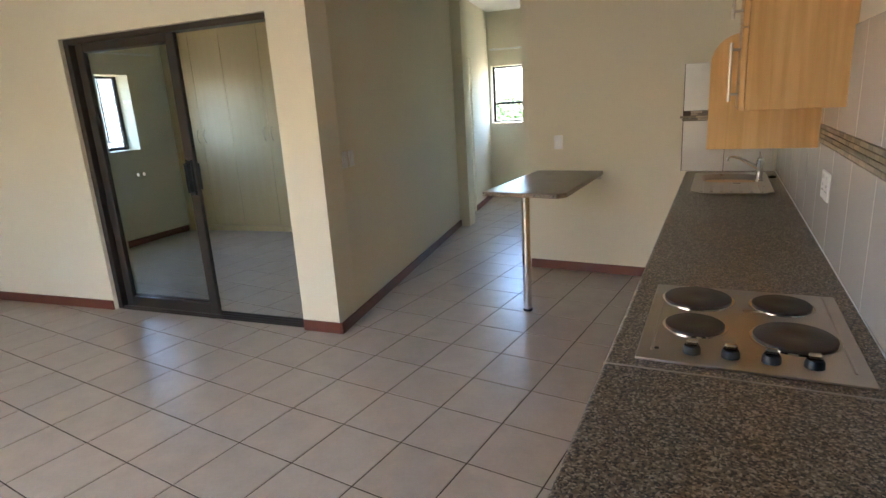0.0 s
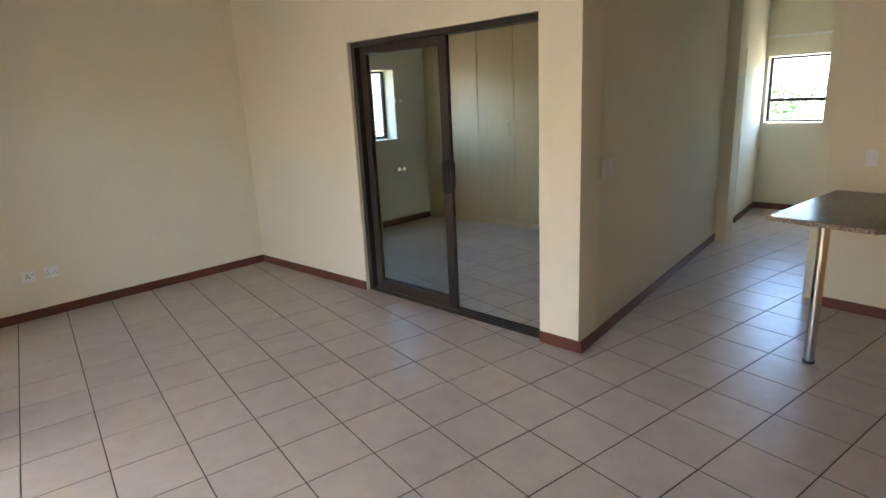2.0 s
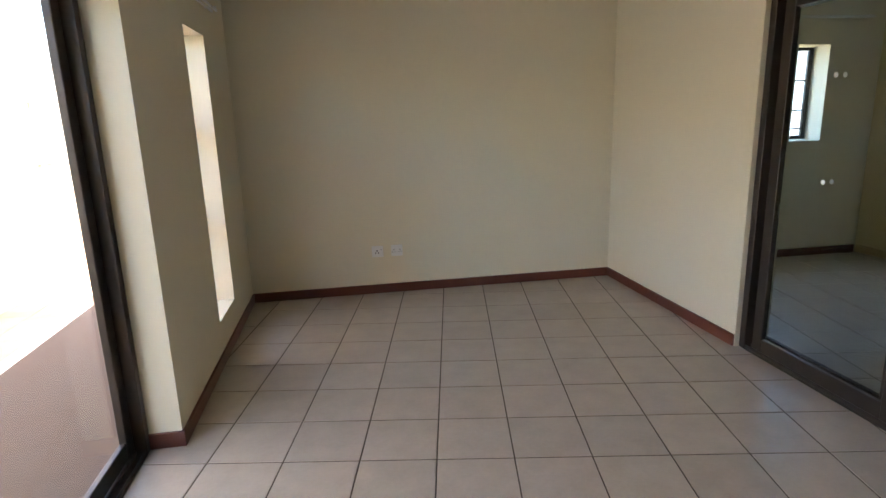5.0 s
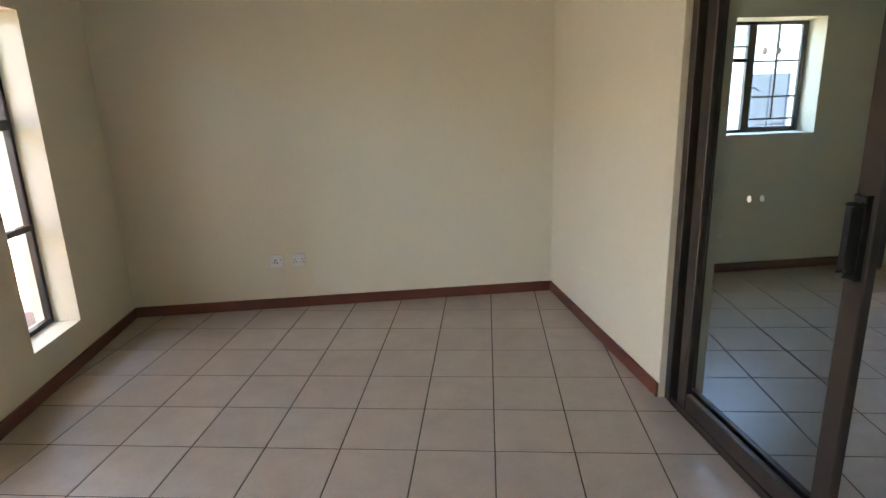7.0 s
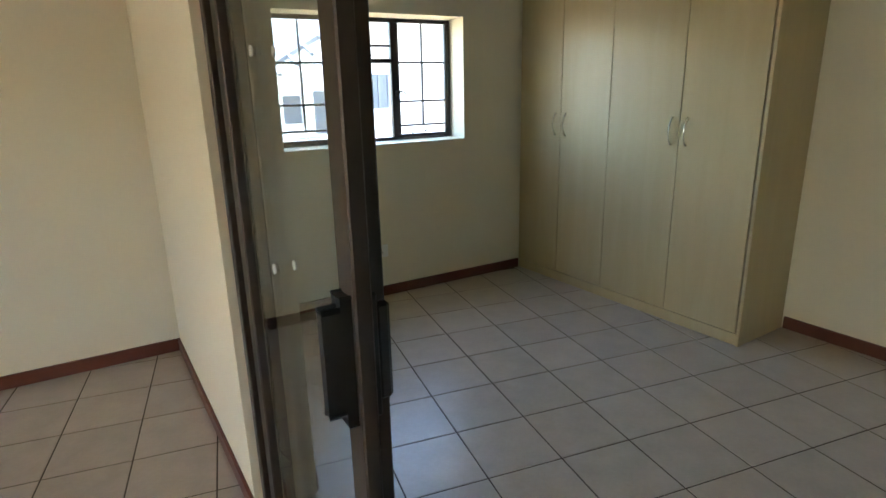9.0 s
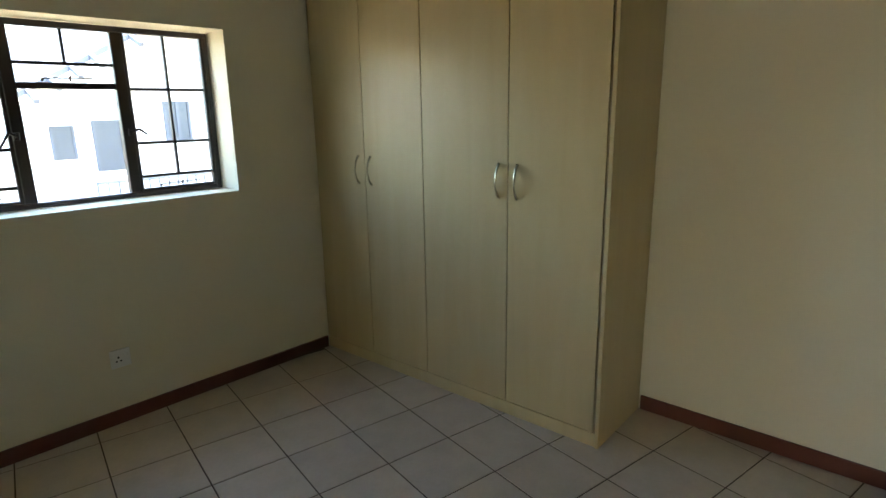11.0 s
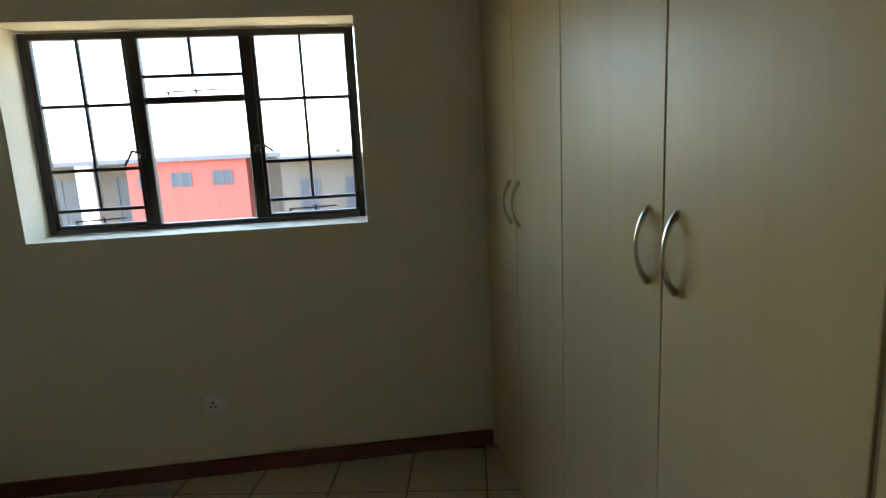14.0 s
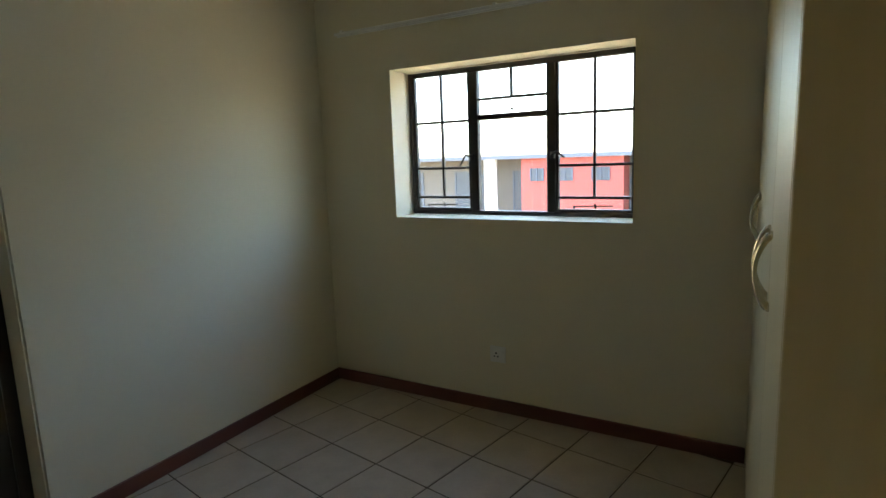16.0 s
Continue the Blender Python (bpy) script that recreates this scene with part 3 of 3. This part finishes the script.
def hob():
    root = thing("hob", KM @ pose(1.395, -3.462, CT), "stainless steel four-plate electric hob set in the worktop", "hob")
    W, D = 0.49, 0.585
    bm = boxed(0, W, 0, D, 0.0005, 0.009, bev=0.006, seg=2)
    part("tray", bm, BRUSHED, root, smooth=True)
    part("rim", boxed(0.03, 0.036, 0.05, D - 0.02, 0.009, 0.012, bev=0.001), BRUSHED, root)
    part("rim", boxed(W - 0.036, W - 0.03, 0.05, D - 0.02, 0.009, 0.012, bev=0.001), BRUSHED, root)
    for x, y, r in ((0.125, 0.235, 0.074), (0.355, 0.215, 0.093), (0.125, 0.455, 0.093), (0.345, 0.455, 0.076)):
        p = part("hot_plate", lathe(bmesh.new(), [(r, 0.011), (r, 0.018), (r - 0.004, 0.021), (0.03, 0.0205), (0.026, 0.0195), (0.0001, 0.0195)], 40, (x, y, 0)), IRON, root, "dark cast-iron hot plate", smooth=True)
        part("ring", lathe(bmesh.new(), [(r + 0.008, 0.0085), (r + 0.007, 0.013), (r + 0.0005, 0.0135), (r + 0.0005, 0.0085)], 40, (x, y, 0)), CHROME, p, smooth=True)
    for i in range(4):
        x, y = 0.125 + 0.085 * i, 0.065
        k = part("knob", lathe(bmesh.new(), [(0.021, 0.009), (0.02, 0.022), (0.017, 0.028), (0.0001, 0.028)], 24, (x, y, 0)), BLACK, root, "black knob with steel cap", smooth=True)
        part("grip", boxed(x - 0.014, x + 0.014, y - 0.008, y + 0.008, 0.028, 0.042, bev=0.004), CHROME, k)
    part("indicator", lathe(bmesh.new(), [(0.006, 0.009), (0.005, 0.0115), (0.0001, 0.0115)], 12, (0.045, 0.065, 0)), BLACK, root)


hob()


def sink():
    root = thing("sink", KM @ pose(1.40, -1.04, CT), "stainless steel inset sink with ribbed drainer", "sink")
    W, D = 0.465, 0.93
    bx, by, rx, ry = 0.235, 0.64, 0.185, 0.205
    bm = bmesh.new()
    n = 48
    outer, inner = [], []
    for k in range(n):
        a = 2 * math.pi * k / n
        c, s = math.cos(a), math.sin(a)
        sup = lambda v: math.copysign(abs(v) ** 0.55, v)
        inner.append((bx + rx * sup(c), by + ry * sup(s)))
        tx = (W - bx if c > 0 else bx) / max(abs(c), 1e-6)
        ty = (D - by if s > 0 else by) / max(abs(s), 1e-6)
        t = min(tx, ty)
        outer.append((bx + t * c, by + t * s))
    outer_corners = {0: 0}
    rings = [[bm.verts.new((x, y, 0.0005)) for x, y in outer], [bm.verts.new((min(max(x, 0.006), W - 0.006), min(max(y, 0.006), D - 0.006), 0.007)) for x, y in outer],
             [bm.verts.new((x, y, 0.006)) for x, y in inner],
             [bm.verts.new((bx + (x - bx) * 0.97, by + (y - by) * 0.97, -0.004)) for x, y in inner],
             [bm.verts.new((bx + (x - bx) * 0.9, by + (y - by) * 0.9, -0.14)) for x, y in inner],
             [bm.verts.new((bx + (x - bx) * 0.75, by + (y - by) * 0.75, -0.155)) for x, y in inner]]
    for q, w in zip(rings, rings[1:]):
        for k in range(n):
            bm.faces.new((q[k], q[(k + 1) % n], w[(k + 1) % n], w[k]))
    bm.faces.new(rings[-1])
    part("bowl", bm, BRUSHED, root, smooth=True)
    for i in range(7):
        x = 0.07 + i * 0.054
        part("drainer_rib", boxed(x - 0.008, x + 0.008, 0.04, 0.36, 0.0055, 0.0105, bev=0.0025), BRUSHED, root)
    part("waste", lathe(bmesh.new(), [(0.04, -0.1545), (0.036, -0.151), (0.01, -0.153), (0.0001, -0.153)], 24, (bx, by, 0)), CHROME, root, smooth=True)


sink()
tap = thing("mixer_tap", KM @ pose(1.80, -0.52, CT), "chrome kitchen mixer tap with swivel spout", "tap")
part("body", lathe(bmesh.new(), [(0.028, 0.0), (0.026, 0.012), (0.02, 0.02), (0.02, 0.10), (0.024, 0.11), (0.022, 0.15), (0.012, 0.158), (0.0001, 0.159)], 24), CHROME, tap, smooth=True)
bm = bmesh.new()
tube(bm, [(0, 0, 0.085), (-0.05, -0.005, 0.115), (-0.12, -0.012, 0.155), (-0.17, -0.016, 0.172), (-0.19, -0.018, 0.165), (-0.195, -0.018, 0.14)], [0.012, 0.011, 0.010, 0.010, 0.011, 0.012], 14)
part("spout", bm, CHROME, tap, smooth=True)
bm = bmesh.new()
tube(bm, [(0, 0, 0.152), (0.0, 0.02, 0.168), (0.0, 0.07, 0.185)], [0.009, 0.007, 0.006], 10)
part("lever", bm, CHROME, tap, smooth=True)
plug = tagged(new("sink_plug", finish(lathe(bmesh.new(), [(0.024, 0), (0.022, 0.012), (0.012, 0.016), (0.0001, 0.016)], 20), "sink_plug", BLACK, True)), "black rubber sink plug lying by the tap", "plug")
plug.matrix_world = KM @ pose(1.89, -0.34, CT)


def breakfast_bar():
    """A wall-fixed bar top with a clipped corner, on one steel pole."""
    root = thing("breakfast_bar", KB, "speckled breakfast bar top on one chrome pole", "bar table")
    pts = [(0.0, -0.005), (0.57, -0.005), (0.60, -1.12), (0.55, -1.185), (0.0, -1.155)]
    bm = prism(bmesh.new(), pts, CT - 0.032, CT)
    edges = [e for e in bm.edges if all(v.co.z > CT - 0.001 for v in e.verts) and not all(v.co.y > -0.01 for v in e.verts)]
    bmesh.ops.bevel(bm, geom=edges, offset=0.008, segments=3, affect="EDGES", profile=0.5)
    part("top", bm, STONE, root)
    bm = lathe(bmesh.new(), [(0.03, 0.001), (0.03, CT - 0.034)], 28, (0.287, -1.067, 0))
    part("pole", bm, CHROME, root, "polished steel pole", smooth=True)
    part("foot", lathe(bmesh.new(), [(0.034, 0.0), (0.034, 0.014), (0.031, 0.018)], 28, (0.287, -1.067, 0)), BLACK, root, smooth=True)
    bm = boxed(0.525, 0.56, -0.03, -0.004, CT - 0.07, CT - 0.033, bev=0.002)
    part("bracket", bm, BRUSHED, root)


breakfast_bar()


def bar_handle(parent, x, y, z0, z1):
    bm = bmesh.new()
    tube(bm, [(x - 0.032, y, z0), (x - 0.032, y, z1)], 0.006, 12)
    for z in (z0 + 0.025, z1 - 0.025):
        tube(bm, [(x, y, z), (x - 0.032, y, z)], 0.0045, 8)
    part("handle", bm, BRUSHED, parent, "brushed steel bar handle", smooth=True)


def wall_cabinet(v0, v1, u0, z0, z1, split, label):
    root = thing("wall_cabinet", KM @ pose(0, 0, 0), label, "cabinet", "kitchen wall cabinets")
    part("body", boxed(u0 + 0.02, 1.938, v0, v1, z0, z1, bev=0.002), MAPLE, root)
    zs = [z0, split, z1] if split else [z0, z1]
    for a, b in zip(zs, zs[1:]):
        d = part("door", boxed(u0, u0 + 0.0185, v0 + 0.001, v1 - 0.001, a + 0.001, b - 0.002, bev=0.0025), MAPLE, root)
        bar_handle(d, u0, v0 + 0.06, a + 0.035, a + 0.24)
    return root


wall_cabinet(-2.45, -1.94, 1.605, 1.43, 2.115, 1.715, "maple laminate wall cabinet with two stacked doors")


def end_panel():
    """The lower wall unit next to it, whose side has a rounded upper corner."""
    root = thing("wall_cabinet", KM, "maple open wall unit with a rounded side panel", "cabinet", "kitchen wall cabinets")
    prof = [(1.938, 1.245), (1.50, 1.245), (1.50, 1.615)]
    for i in range(9):
        a = math.radians(180 - i * 90 / 8)
        prof.append((1.62 + 0.12 * math.cos(a), 1.615 + 0.12 * math.sin(a)))
    prof.append((1.938, 1.735))
    for v in (-1.93, -1.05):
        bm = bmesh.new()
        a = [bm.verts.new((u, v, z)) for u, z in prof]
        b = [bm.verts.new((u, v + 0.018, z)) for u, z in prof]
        bm.faces.new(a)
        bm.faces.new(b[::-1])
        for i in range(len(prof)):
            j = (i + 1) % len(prof)
            bm.faces.new((a[i], a[j], b[j], b[i]))
        part("side_panel", bm, MAPLE, root)
    part("shelf", boxed(1.56, 1.938, -1.911, -1.051, 1.26, 1.278), MAPLE, root)
    part("shelf", boxed(1.62, 1.938, -1.911, -1.051, 1.695, 1.713), MAPLE, root)


end_panel()

# splashback tiles: large cream tiles with a mosaic strip
def splash():
    spots = []
    tw, joint = 0.33, 0.004
    rows = [(CT + 0.003, 1.27), (1.346, 1.69)]
    side = tagged(new("splashback", finish(boxed(1.936, 1.9395, -3.9, -0.001, CT + 0.001, 1.69), "splashback", GROUT)), "cream glazed splashback tiles with a mosaic strip", "splashback", kind="structure")
    side.matrix_world = KM
    back = tagged(new("splashback", finish(boxed(1.30, 1.925, -0.0042, -0.0008, CT + 0.001, 1.69), "splashback", GROUT)), "cream glazed tiles behind the sink", "splashback", kind="structure")
    back.matrix_world = KB @ pose(-0.13, 0, 0)
    meshes = {}
    for z0, z1 in rows:
        v = -0.012
        while v > -3.85:
            me = meshes.setdefault((z0, 0), None) or finish(boxed(-0.006, 0.0, -tw + joint, 0, z0, z1, bev=0.0015), "tile", SPLASH)
            meshes[z0, 0] = me
            t = new("tile", me)
            t.parent, t.location = side, (1.936, v, 0)
            v -= tw
        u = 1.926
        while u > 1.32:
            w = min(tw, u - 1.302)
            t = part("tile", boxed(u - w + joint, u, -0.0105, -0.0042, z0, z1, bev=0.0015), SPLASH, back)
            u -= tw
    rng = random.Random(4)
    zz = [1.274, 1.292, 1.31, 1.328]
    sticks = [finish(boxed(-0.008, 0, -ln, 0, 0, 0.0155, bev=0.001), "mosaic_stick", MOSAIC) for ln in (0.05, 0.08, 0.11)]
    for z in zz[:4]:
        v = -0.012
        while v > -3.85:
            k = rng.randrange(3)
            t = new("mosaic_stick", sticks[k])
            t.parent, t.location = side, (1.936, v, z)
            v -= (0.052, 0.082, 0.112)[k]
        u = 1.926
        while u > 1.36:
            k = rng.randrange(3)
            t = new("mosaic_stick", sticks[k])
            t.parent = back
            t.matrix_basis = pose(u, -0.0042, z, 0, 0, -90) @ pose(0.008, 0, 0)
            u -= (0.052, 0.082, 0.112)[k]


splash()

# ---- outside ----
structure("ground", boxed(-400, 400, -400, 400, -3.3, -3.2), EARTH, "dry bare ground around the houses", "ground")
structure("storey_slab", boxed(-5.3, 3.3, -3.74, 6.8, -0.3, -0.02), PATIO_WALL, "plain storey slab", "slab")
structure("patio_slab", boxed(-6.4, 0.2, -4.4, YL - 0.262, -0.3, -0.045), GROUT, "patio slab", "patio")
structure("patio_wall", boxed(-6.6, 0.4, -4.6, -4.36, -0.3, 2.35), PATIO_WALL, "pale plastered patio wall with block joints", "wall")
structure("building_base", boxed(-5.0, 3.0, -4.3, 6.6, -3.25, -0.301), WHITEWASH, "plain storey below", "wall")

structure("patio_wall_end", boxed(-6.6, -6.38, -4.355, YL - 0.262, -0.3, 2.35), PATIO_WALL, "pale plastered wall closing the patio", "wall")

# paving of the patio
pv = bpy.data.objects["patio_slab"]
pm = finish(boxed(-0.148, 0.148, -0.148, 0.148, -0.012, 0.012, bev=0.003), "paver", TERRA)
for i in range(21):
    for j in range(7):
        t = new("paver", pm)
        t.parent, t.location = pv, (-6.2 + 0.302 * i, -4.2 + 0.302 * j - 0.0, -0.036)
# joints of the patio wall, as raised blocks
pw_ob = bpy.data.objects["patio_wall"]
bmk = finish(boxed(0, 0.59, 0, 0.02, 0, 0.285, bev=0.006), "block", PATIO_WALL)
for r in range(8):
    for i in range(11):
        t = new("block", bmk)
        t.parent, t.location = pw_ob, (-6.5 + 0.6 * i + (0.3 if r % 2 else 0), -4.36, -0.03 + 0.297 * r)

end_ob = bpy.data.objects["patio_wall_end"]
bme = finish(boxed(0, 0.02, 0, 0.59, 0, 0.285, bev=0.006), "block", PATIO_WALL)
for row in range(8):
    for i in range(3):
        t = new("block", bme)
        t.parent, t.location = end_ob, (-6.38, -4.3 + 0.6 * i + (0.02 if row % 2 else 0), -0.03 + 0.297 * row)


def house(name, x, y0, y1, depth, z1, wallmat, label, openings):
    """A far house whose front faces +x."""
    root = thing(name, pose(x, 0, -3.2), label, "building")
    zs = z1 + 3.2
    part("wall", boxed(-depth, 0, y0, y1, 0, zs), wallmat, root)
    # solid dark sheets: panes on the houses, painted inner shade on the shed
    for ya, yb, za, zb in openings:
        w = part("window", boxed(-0.03, 0.02, ya, yb, za + 3.2, zb + 3.2), DARK, root)
        part("frame", boxed(0.005, 0.05, ya - 0.06, ya, za + 3.2, zb + 3.2), GREYROOF, w)
        part("frame", boxed(0.005, 0.05, yb, yb + 0.06, za + 3.2, zb + 3.2), GREYROOF, w)
        part("frame", boxed(0.005, 0.05, (ya + yb) / 2 - 0.03, (ya + yb) / 2 + 0.03, za + 3.2, zb + 3.2), GREYROOF, w)
    return root, zs


def rafters(root, x0, x1, ya, yb, za, zb, n):
    """Roof sheet on sloping rafters that run out past the wall."""
    bm = bmesh.new()
    vs = [bm.verts.new(c) for c in ((x0, ya, za), (x1, ya, za - 0.9), (x1, yb, zb - 0.9), (x0, yb, zb))]
    ws = [bm.verts.new(v.co + Vector((0, 0, 0.12))) for v in vs]
    bm.faces.new(vs)
    bm.faces.new(ws)
    for i in range(4):
        bm.faces.new((vs[i], vs[(i + 1) % 4], ws[(i + 1) % 4], ws[i]))
    part("roof", bm, GREYROOF, root)
    for i in range(n):
        f = i / (n - 1)
        y, z = ya + (yb - ya) * f, za + (zb - za) * f
        bm = bmesh.new()
        tube(bm, [(x0, y, z - 0.1), (x1 + 0.5, y, z - 1.05)], 0.06, 4)
        part("rafter", bm, GREYROOF, root)


hw, zs = house("white_house", -16.0, 6.6, 14.0, 6, 4.2, WHITEWASH, "white two-storey house with a wing and projecting rafters",
               [(7.3, 7.8, 1.0, 1.9), (10.0, 11.0, 0.2, 1.9), (8.6, 9.4, -2.6, -1.4)])
part("wing", boxed(-5.5, -0.15, 4.7, 6.599, 0, 5.1), WHITEWASH, hw)
for ya, yb, za, zb in ((5.0, 5.35, 3.9, 4.6), (5.8, 6.3, 3.6, 4.7), (5.1, 5.8, 0.4, 2.0)):
    w = part("window", boxed(-0.17, -0.12, ya, yb, za, zb), DARK, hw)
    part("frame", boxed(-0.14, -0.10, ya - 0.05, ya, za, zb), GREYROOF, w)
    part("frame", boxed(-0.14, -0.10, yb, yb + 0.05, za, zb), GREYROOF, w)
rafters(hw, -0.5, 1.4, 4.0, 7.0, 5.9, 7.6, 9)
rafters(hw, -0.5, 1.4, 7.05, 14.5, 7.7, 7.7, 9)
bm = boxed(0, 1.2, 5.3, 9.0, 2.35, 2.5)
part("balcony", bm, WHITEWASH, hw)
for i in range(19):
    part("baluster", boxed(1.16, 1.19, 5.3 + i * 0.2, 5.33 + i * 0.2, 2.5, 3.45), GREYROOF, hw)
part("handrail", boxed(1.14, 1.21, 5.3, 9.0, 3.45, 3.5), GREYROOF, hw)
hv, zs = house("grey_house", -21.0, 0.6, 7.5, 5, 1.2, GREYWALL, "low grey-brown house with a flat dark roof",
               [(1.2, 1.7, -0.4, 0.6), (2.6, 3.3, -1.0, 0.6), (4.2, 4.7, -0.2, 0.6), (2.0, 2.5, -2.6, -1.2), (3.8, 4.5, -2.6, -1.2)])
part("roof", boxed(-5.2, 0.6, 0.6, 7.6, zs, zs + 0.14), GREYROOF, hv)
for i in range(9):
    part("fence_slat", boxed(0.9, 0.94, 3.4 + i * 0.24, 3.6 + i * 0.24, 0, 3.9 + 0.05 * (i % 3)), PATIO_WALL, hv, "pale upright fence board")
hr, zs = house("red_house", -21.4, -4.1, -0.5, 4, 1.42, REDWALL, "low red plastered house with small windows", [(-2.75, -2.25, 0.55, 1.0), (-1.5, -1.0, 0.55, 1.0), (-3.7, -3.3, 0.55, 1.0)])
hg, zs = house("grey_shed", -22.2, -14.0, 0.55, 4, 1.35, GREYWALL, "long low grey shed, dark sheets drawn for its shaded openings", [(-7.2, -5.6, -3.0, 0.9), (-10.6, -8.8, -3.0, 0.9), (-4.7, -4.15, -3.0, 0.9), (-0.4, -0.1, -3, 0.6)])
part("roof", boxed(-4.3, 1.0, -14.3, 0.6, zs, zs + 0.14), GREYROOF, hg)
part("post", boxed(0.7, 0.95, -5.5, -5.1, 0, zs), WHITEWASH, hg)


def tree(x, y, z, h, seed):
    rng = random.Random(seed)
    root = thing("tree", pose(x, y, z), "green leafy tree with a slim trunk", "tree")
    bm = bmesh.new()
    tube(bm, [(0, 0, 0), (0.1, 0.05, h * 0.35), (0, 0.1, h * 0.6), (0.1, 0, h * 0.9)], [0.16, 0.12, 0.08, 0.03], 8)
    for i in range(7):
        a, z0 = rng.uniform(0, 6.28), h * rng.uniform(0.35, 0.7)
        tube(bm, [(0.05, 0.05, z0), (math.cos(a) * h * 0.14, math.sin(a) * h * 0.14, z0 + h * 0.12), (math.cos(a) * h * 0.26, math.sin(a) * h * 0.26, z0 + h * 0.2)], [0.06, 0.04, 0.015], 6)
    part("trunk", bm, BARK, root)
    vs, fs = [], []
    for i in range(3600):
        c = rng.choice(range(9))
        cr = random.Random(seed * 31 + c)
        a, rr = cr.uniform(0, 6.28), cr.uniform(0.05, 0.28) * h
        cx, cy, cz = math.cos(a) * rr, math.sin(a) * rr, h * cr.uniform(0.5, 0.95)
        s = h * 0.14
        p = Vector((cx + rng.gauss(0, s * 0.7), cy + rng.gauss(0, s * 0.7), cz + rng.gauss(0, s * 0.55)))
        d1 = Vector((rng.uniform(-1, 1), rng.uniform(-1, 1), rng.uniform(-1, 1))).normalized()
        d2 = d1.orthogonal().normalized()
        k = len(vs)
        vs += [p, p + d1 * 0.09 + d2 * 0.035, p + d1 * 0.18, p + d1 * 0.09 - d2 * 0.035]
        fs.append((k, k + 1, k + 2, k + 3))
    me = bpy.data.meshes.new("crown")
    me.from_pydata(vs, [], fs)
    me.materials.append(LEAF)
    cr = new("crown", me)
    cr.parent = root


tree(-0.9, 13.0, -3.2, 5.0, 3)
tree(-2.8, 15.0, -3.2, 4.6, 5)
tree(-26.0, 2.0, -3.2, 5.0, 7)

# ---- floor tiles ----
PT, TA = 0.3525, -10.3
structure("floor", boxed(-5.25, 3.2, -3.6, 6.7, -0.018, -0.0022), GROUT, "beige ceramic floor tiles with dark grout lines", "floor")
floor = bpy.data.objects["floor"]
half = (PT - 0.0065) / 2


def tile_bm(bm, cx=0.0, cy=0.0, rot=0.0):
    c, s = math.cos(rot), math.sin(rot)
    rows = []
    for k, z in ((half, -0.002 - 0.008), (half, -0.0016), (half - 0.0016, 0.0)):
        rows.append([bm.verts.new((cx + c * a * k - s * b * k, cy + s * a * k + c * b * k, z)) for a, b in ((-1, -1), (1, -1), (1, 1), (-1, 1))])
    for q, w in zip(rows, rows[1:]):
        for i in range(4):
            bm.faces.new((q[i], q[(i + 1) % 4], w[(i + 1) % 4], w[i]))
    bm.faces.new(rows[2])


bm = bmesh.new()
tile_bm(bm)
TM = finish(bm, "tile", TILE)
RT = pose(-2.86, 0.145, 0, 0, 0, TA)
rest = bmesh.new()
count = 0
for i in range(-12, 20):
    for j in range(-16, 24):
        p = RT @ Vector(((i + 0.5) * PT, (j + 0.5) * PT, 0))
        if not (-5.25 < p.x < 3.0 and -3.5 < p.y < 6.6):
            continue
        if p.y < YL - 0.26 and p.x < 0.3:
            continue
        near = -5.1 < p.x < 1.5 and -2.3 < p.y < 3.9 and not (p.x > -1.2 and p.y > 2.6) and not (p.x > 1.2 and p.y > -2.0)
        if near and count < 330:
            t = new("tile", TM)
            t.parent = floor
            t.matrix_basis = pose(p.x, p.y, random.uniform(-0.0003, 0.0003), 0, 0, TA)
            count += 1
        else:
            tile_bm(rest, p.x, p.y, radians(TA))
r = part("tile_rest", rest, TILE, floor)
tagged(r, kind="stuff")
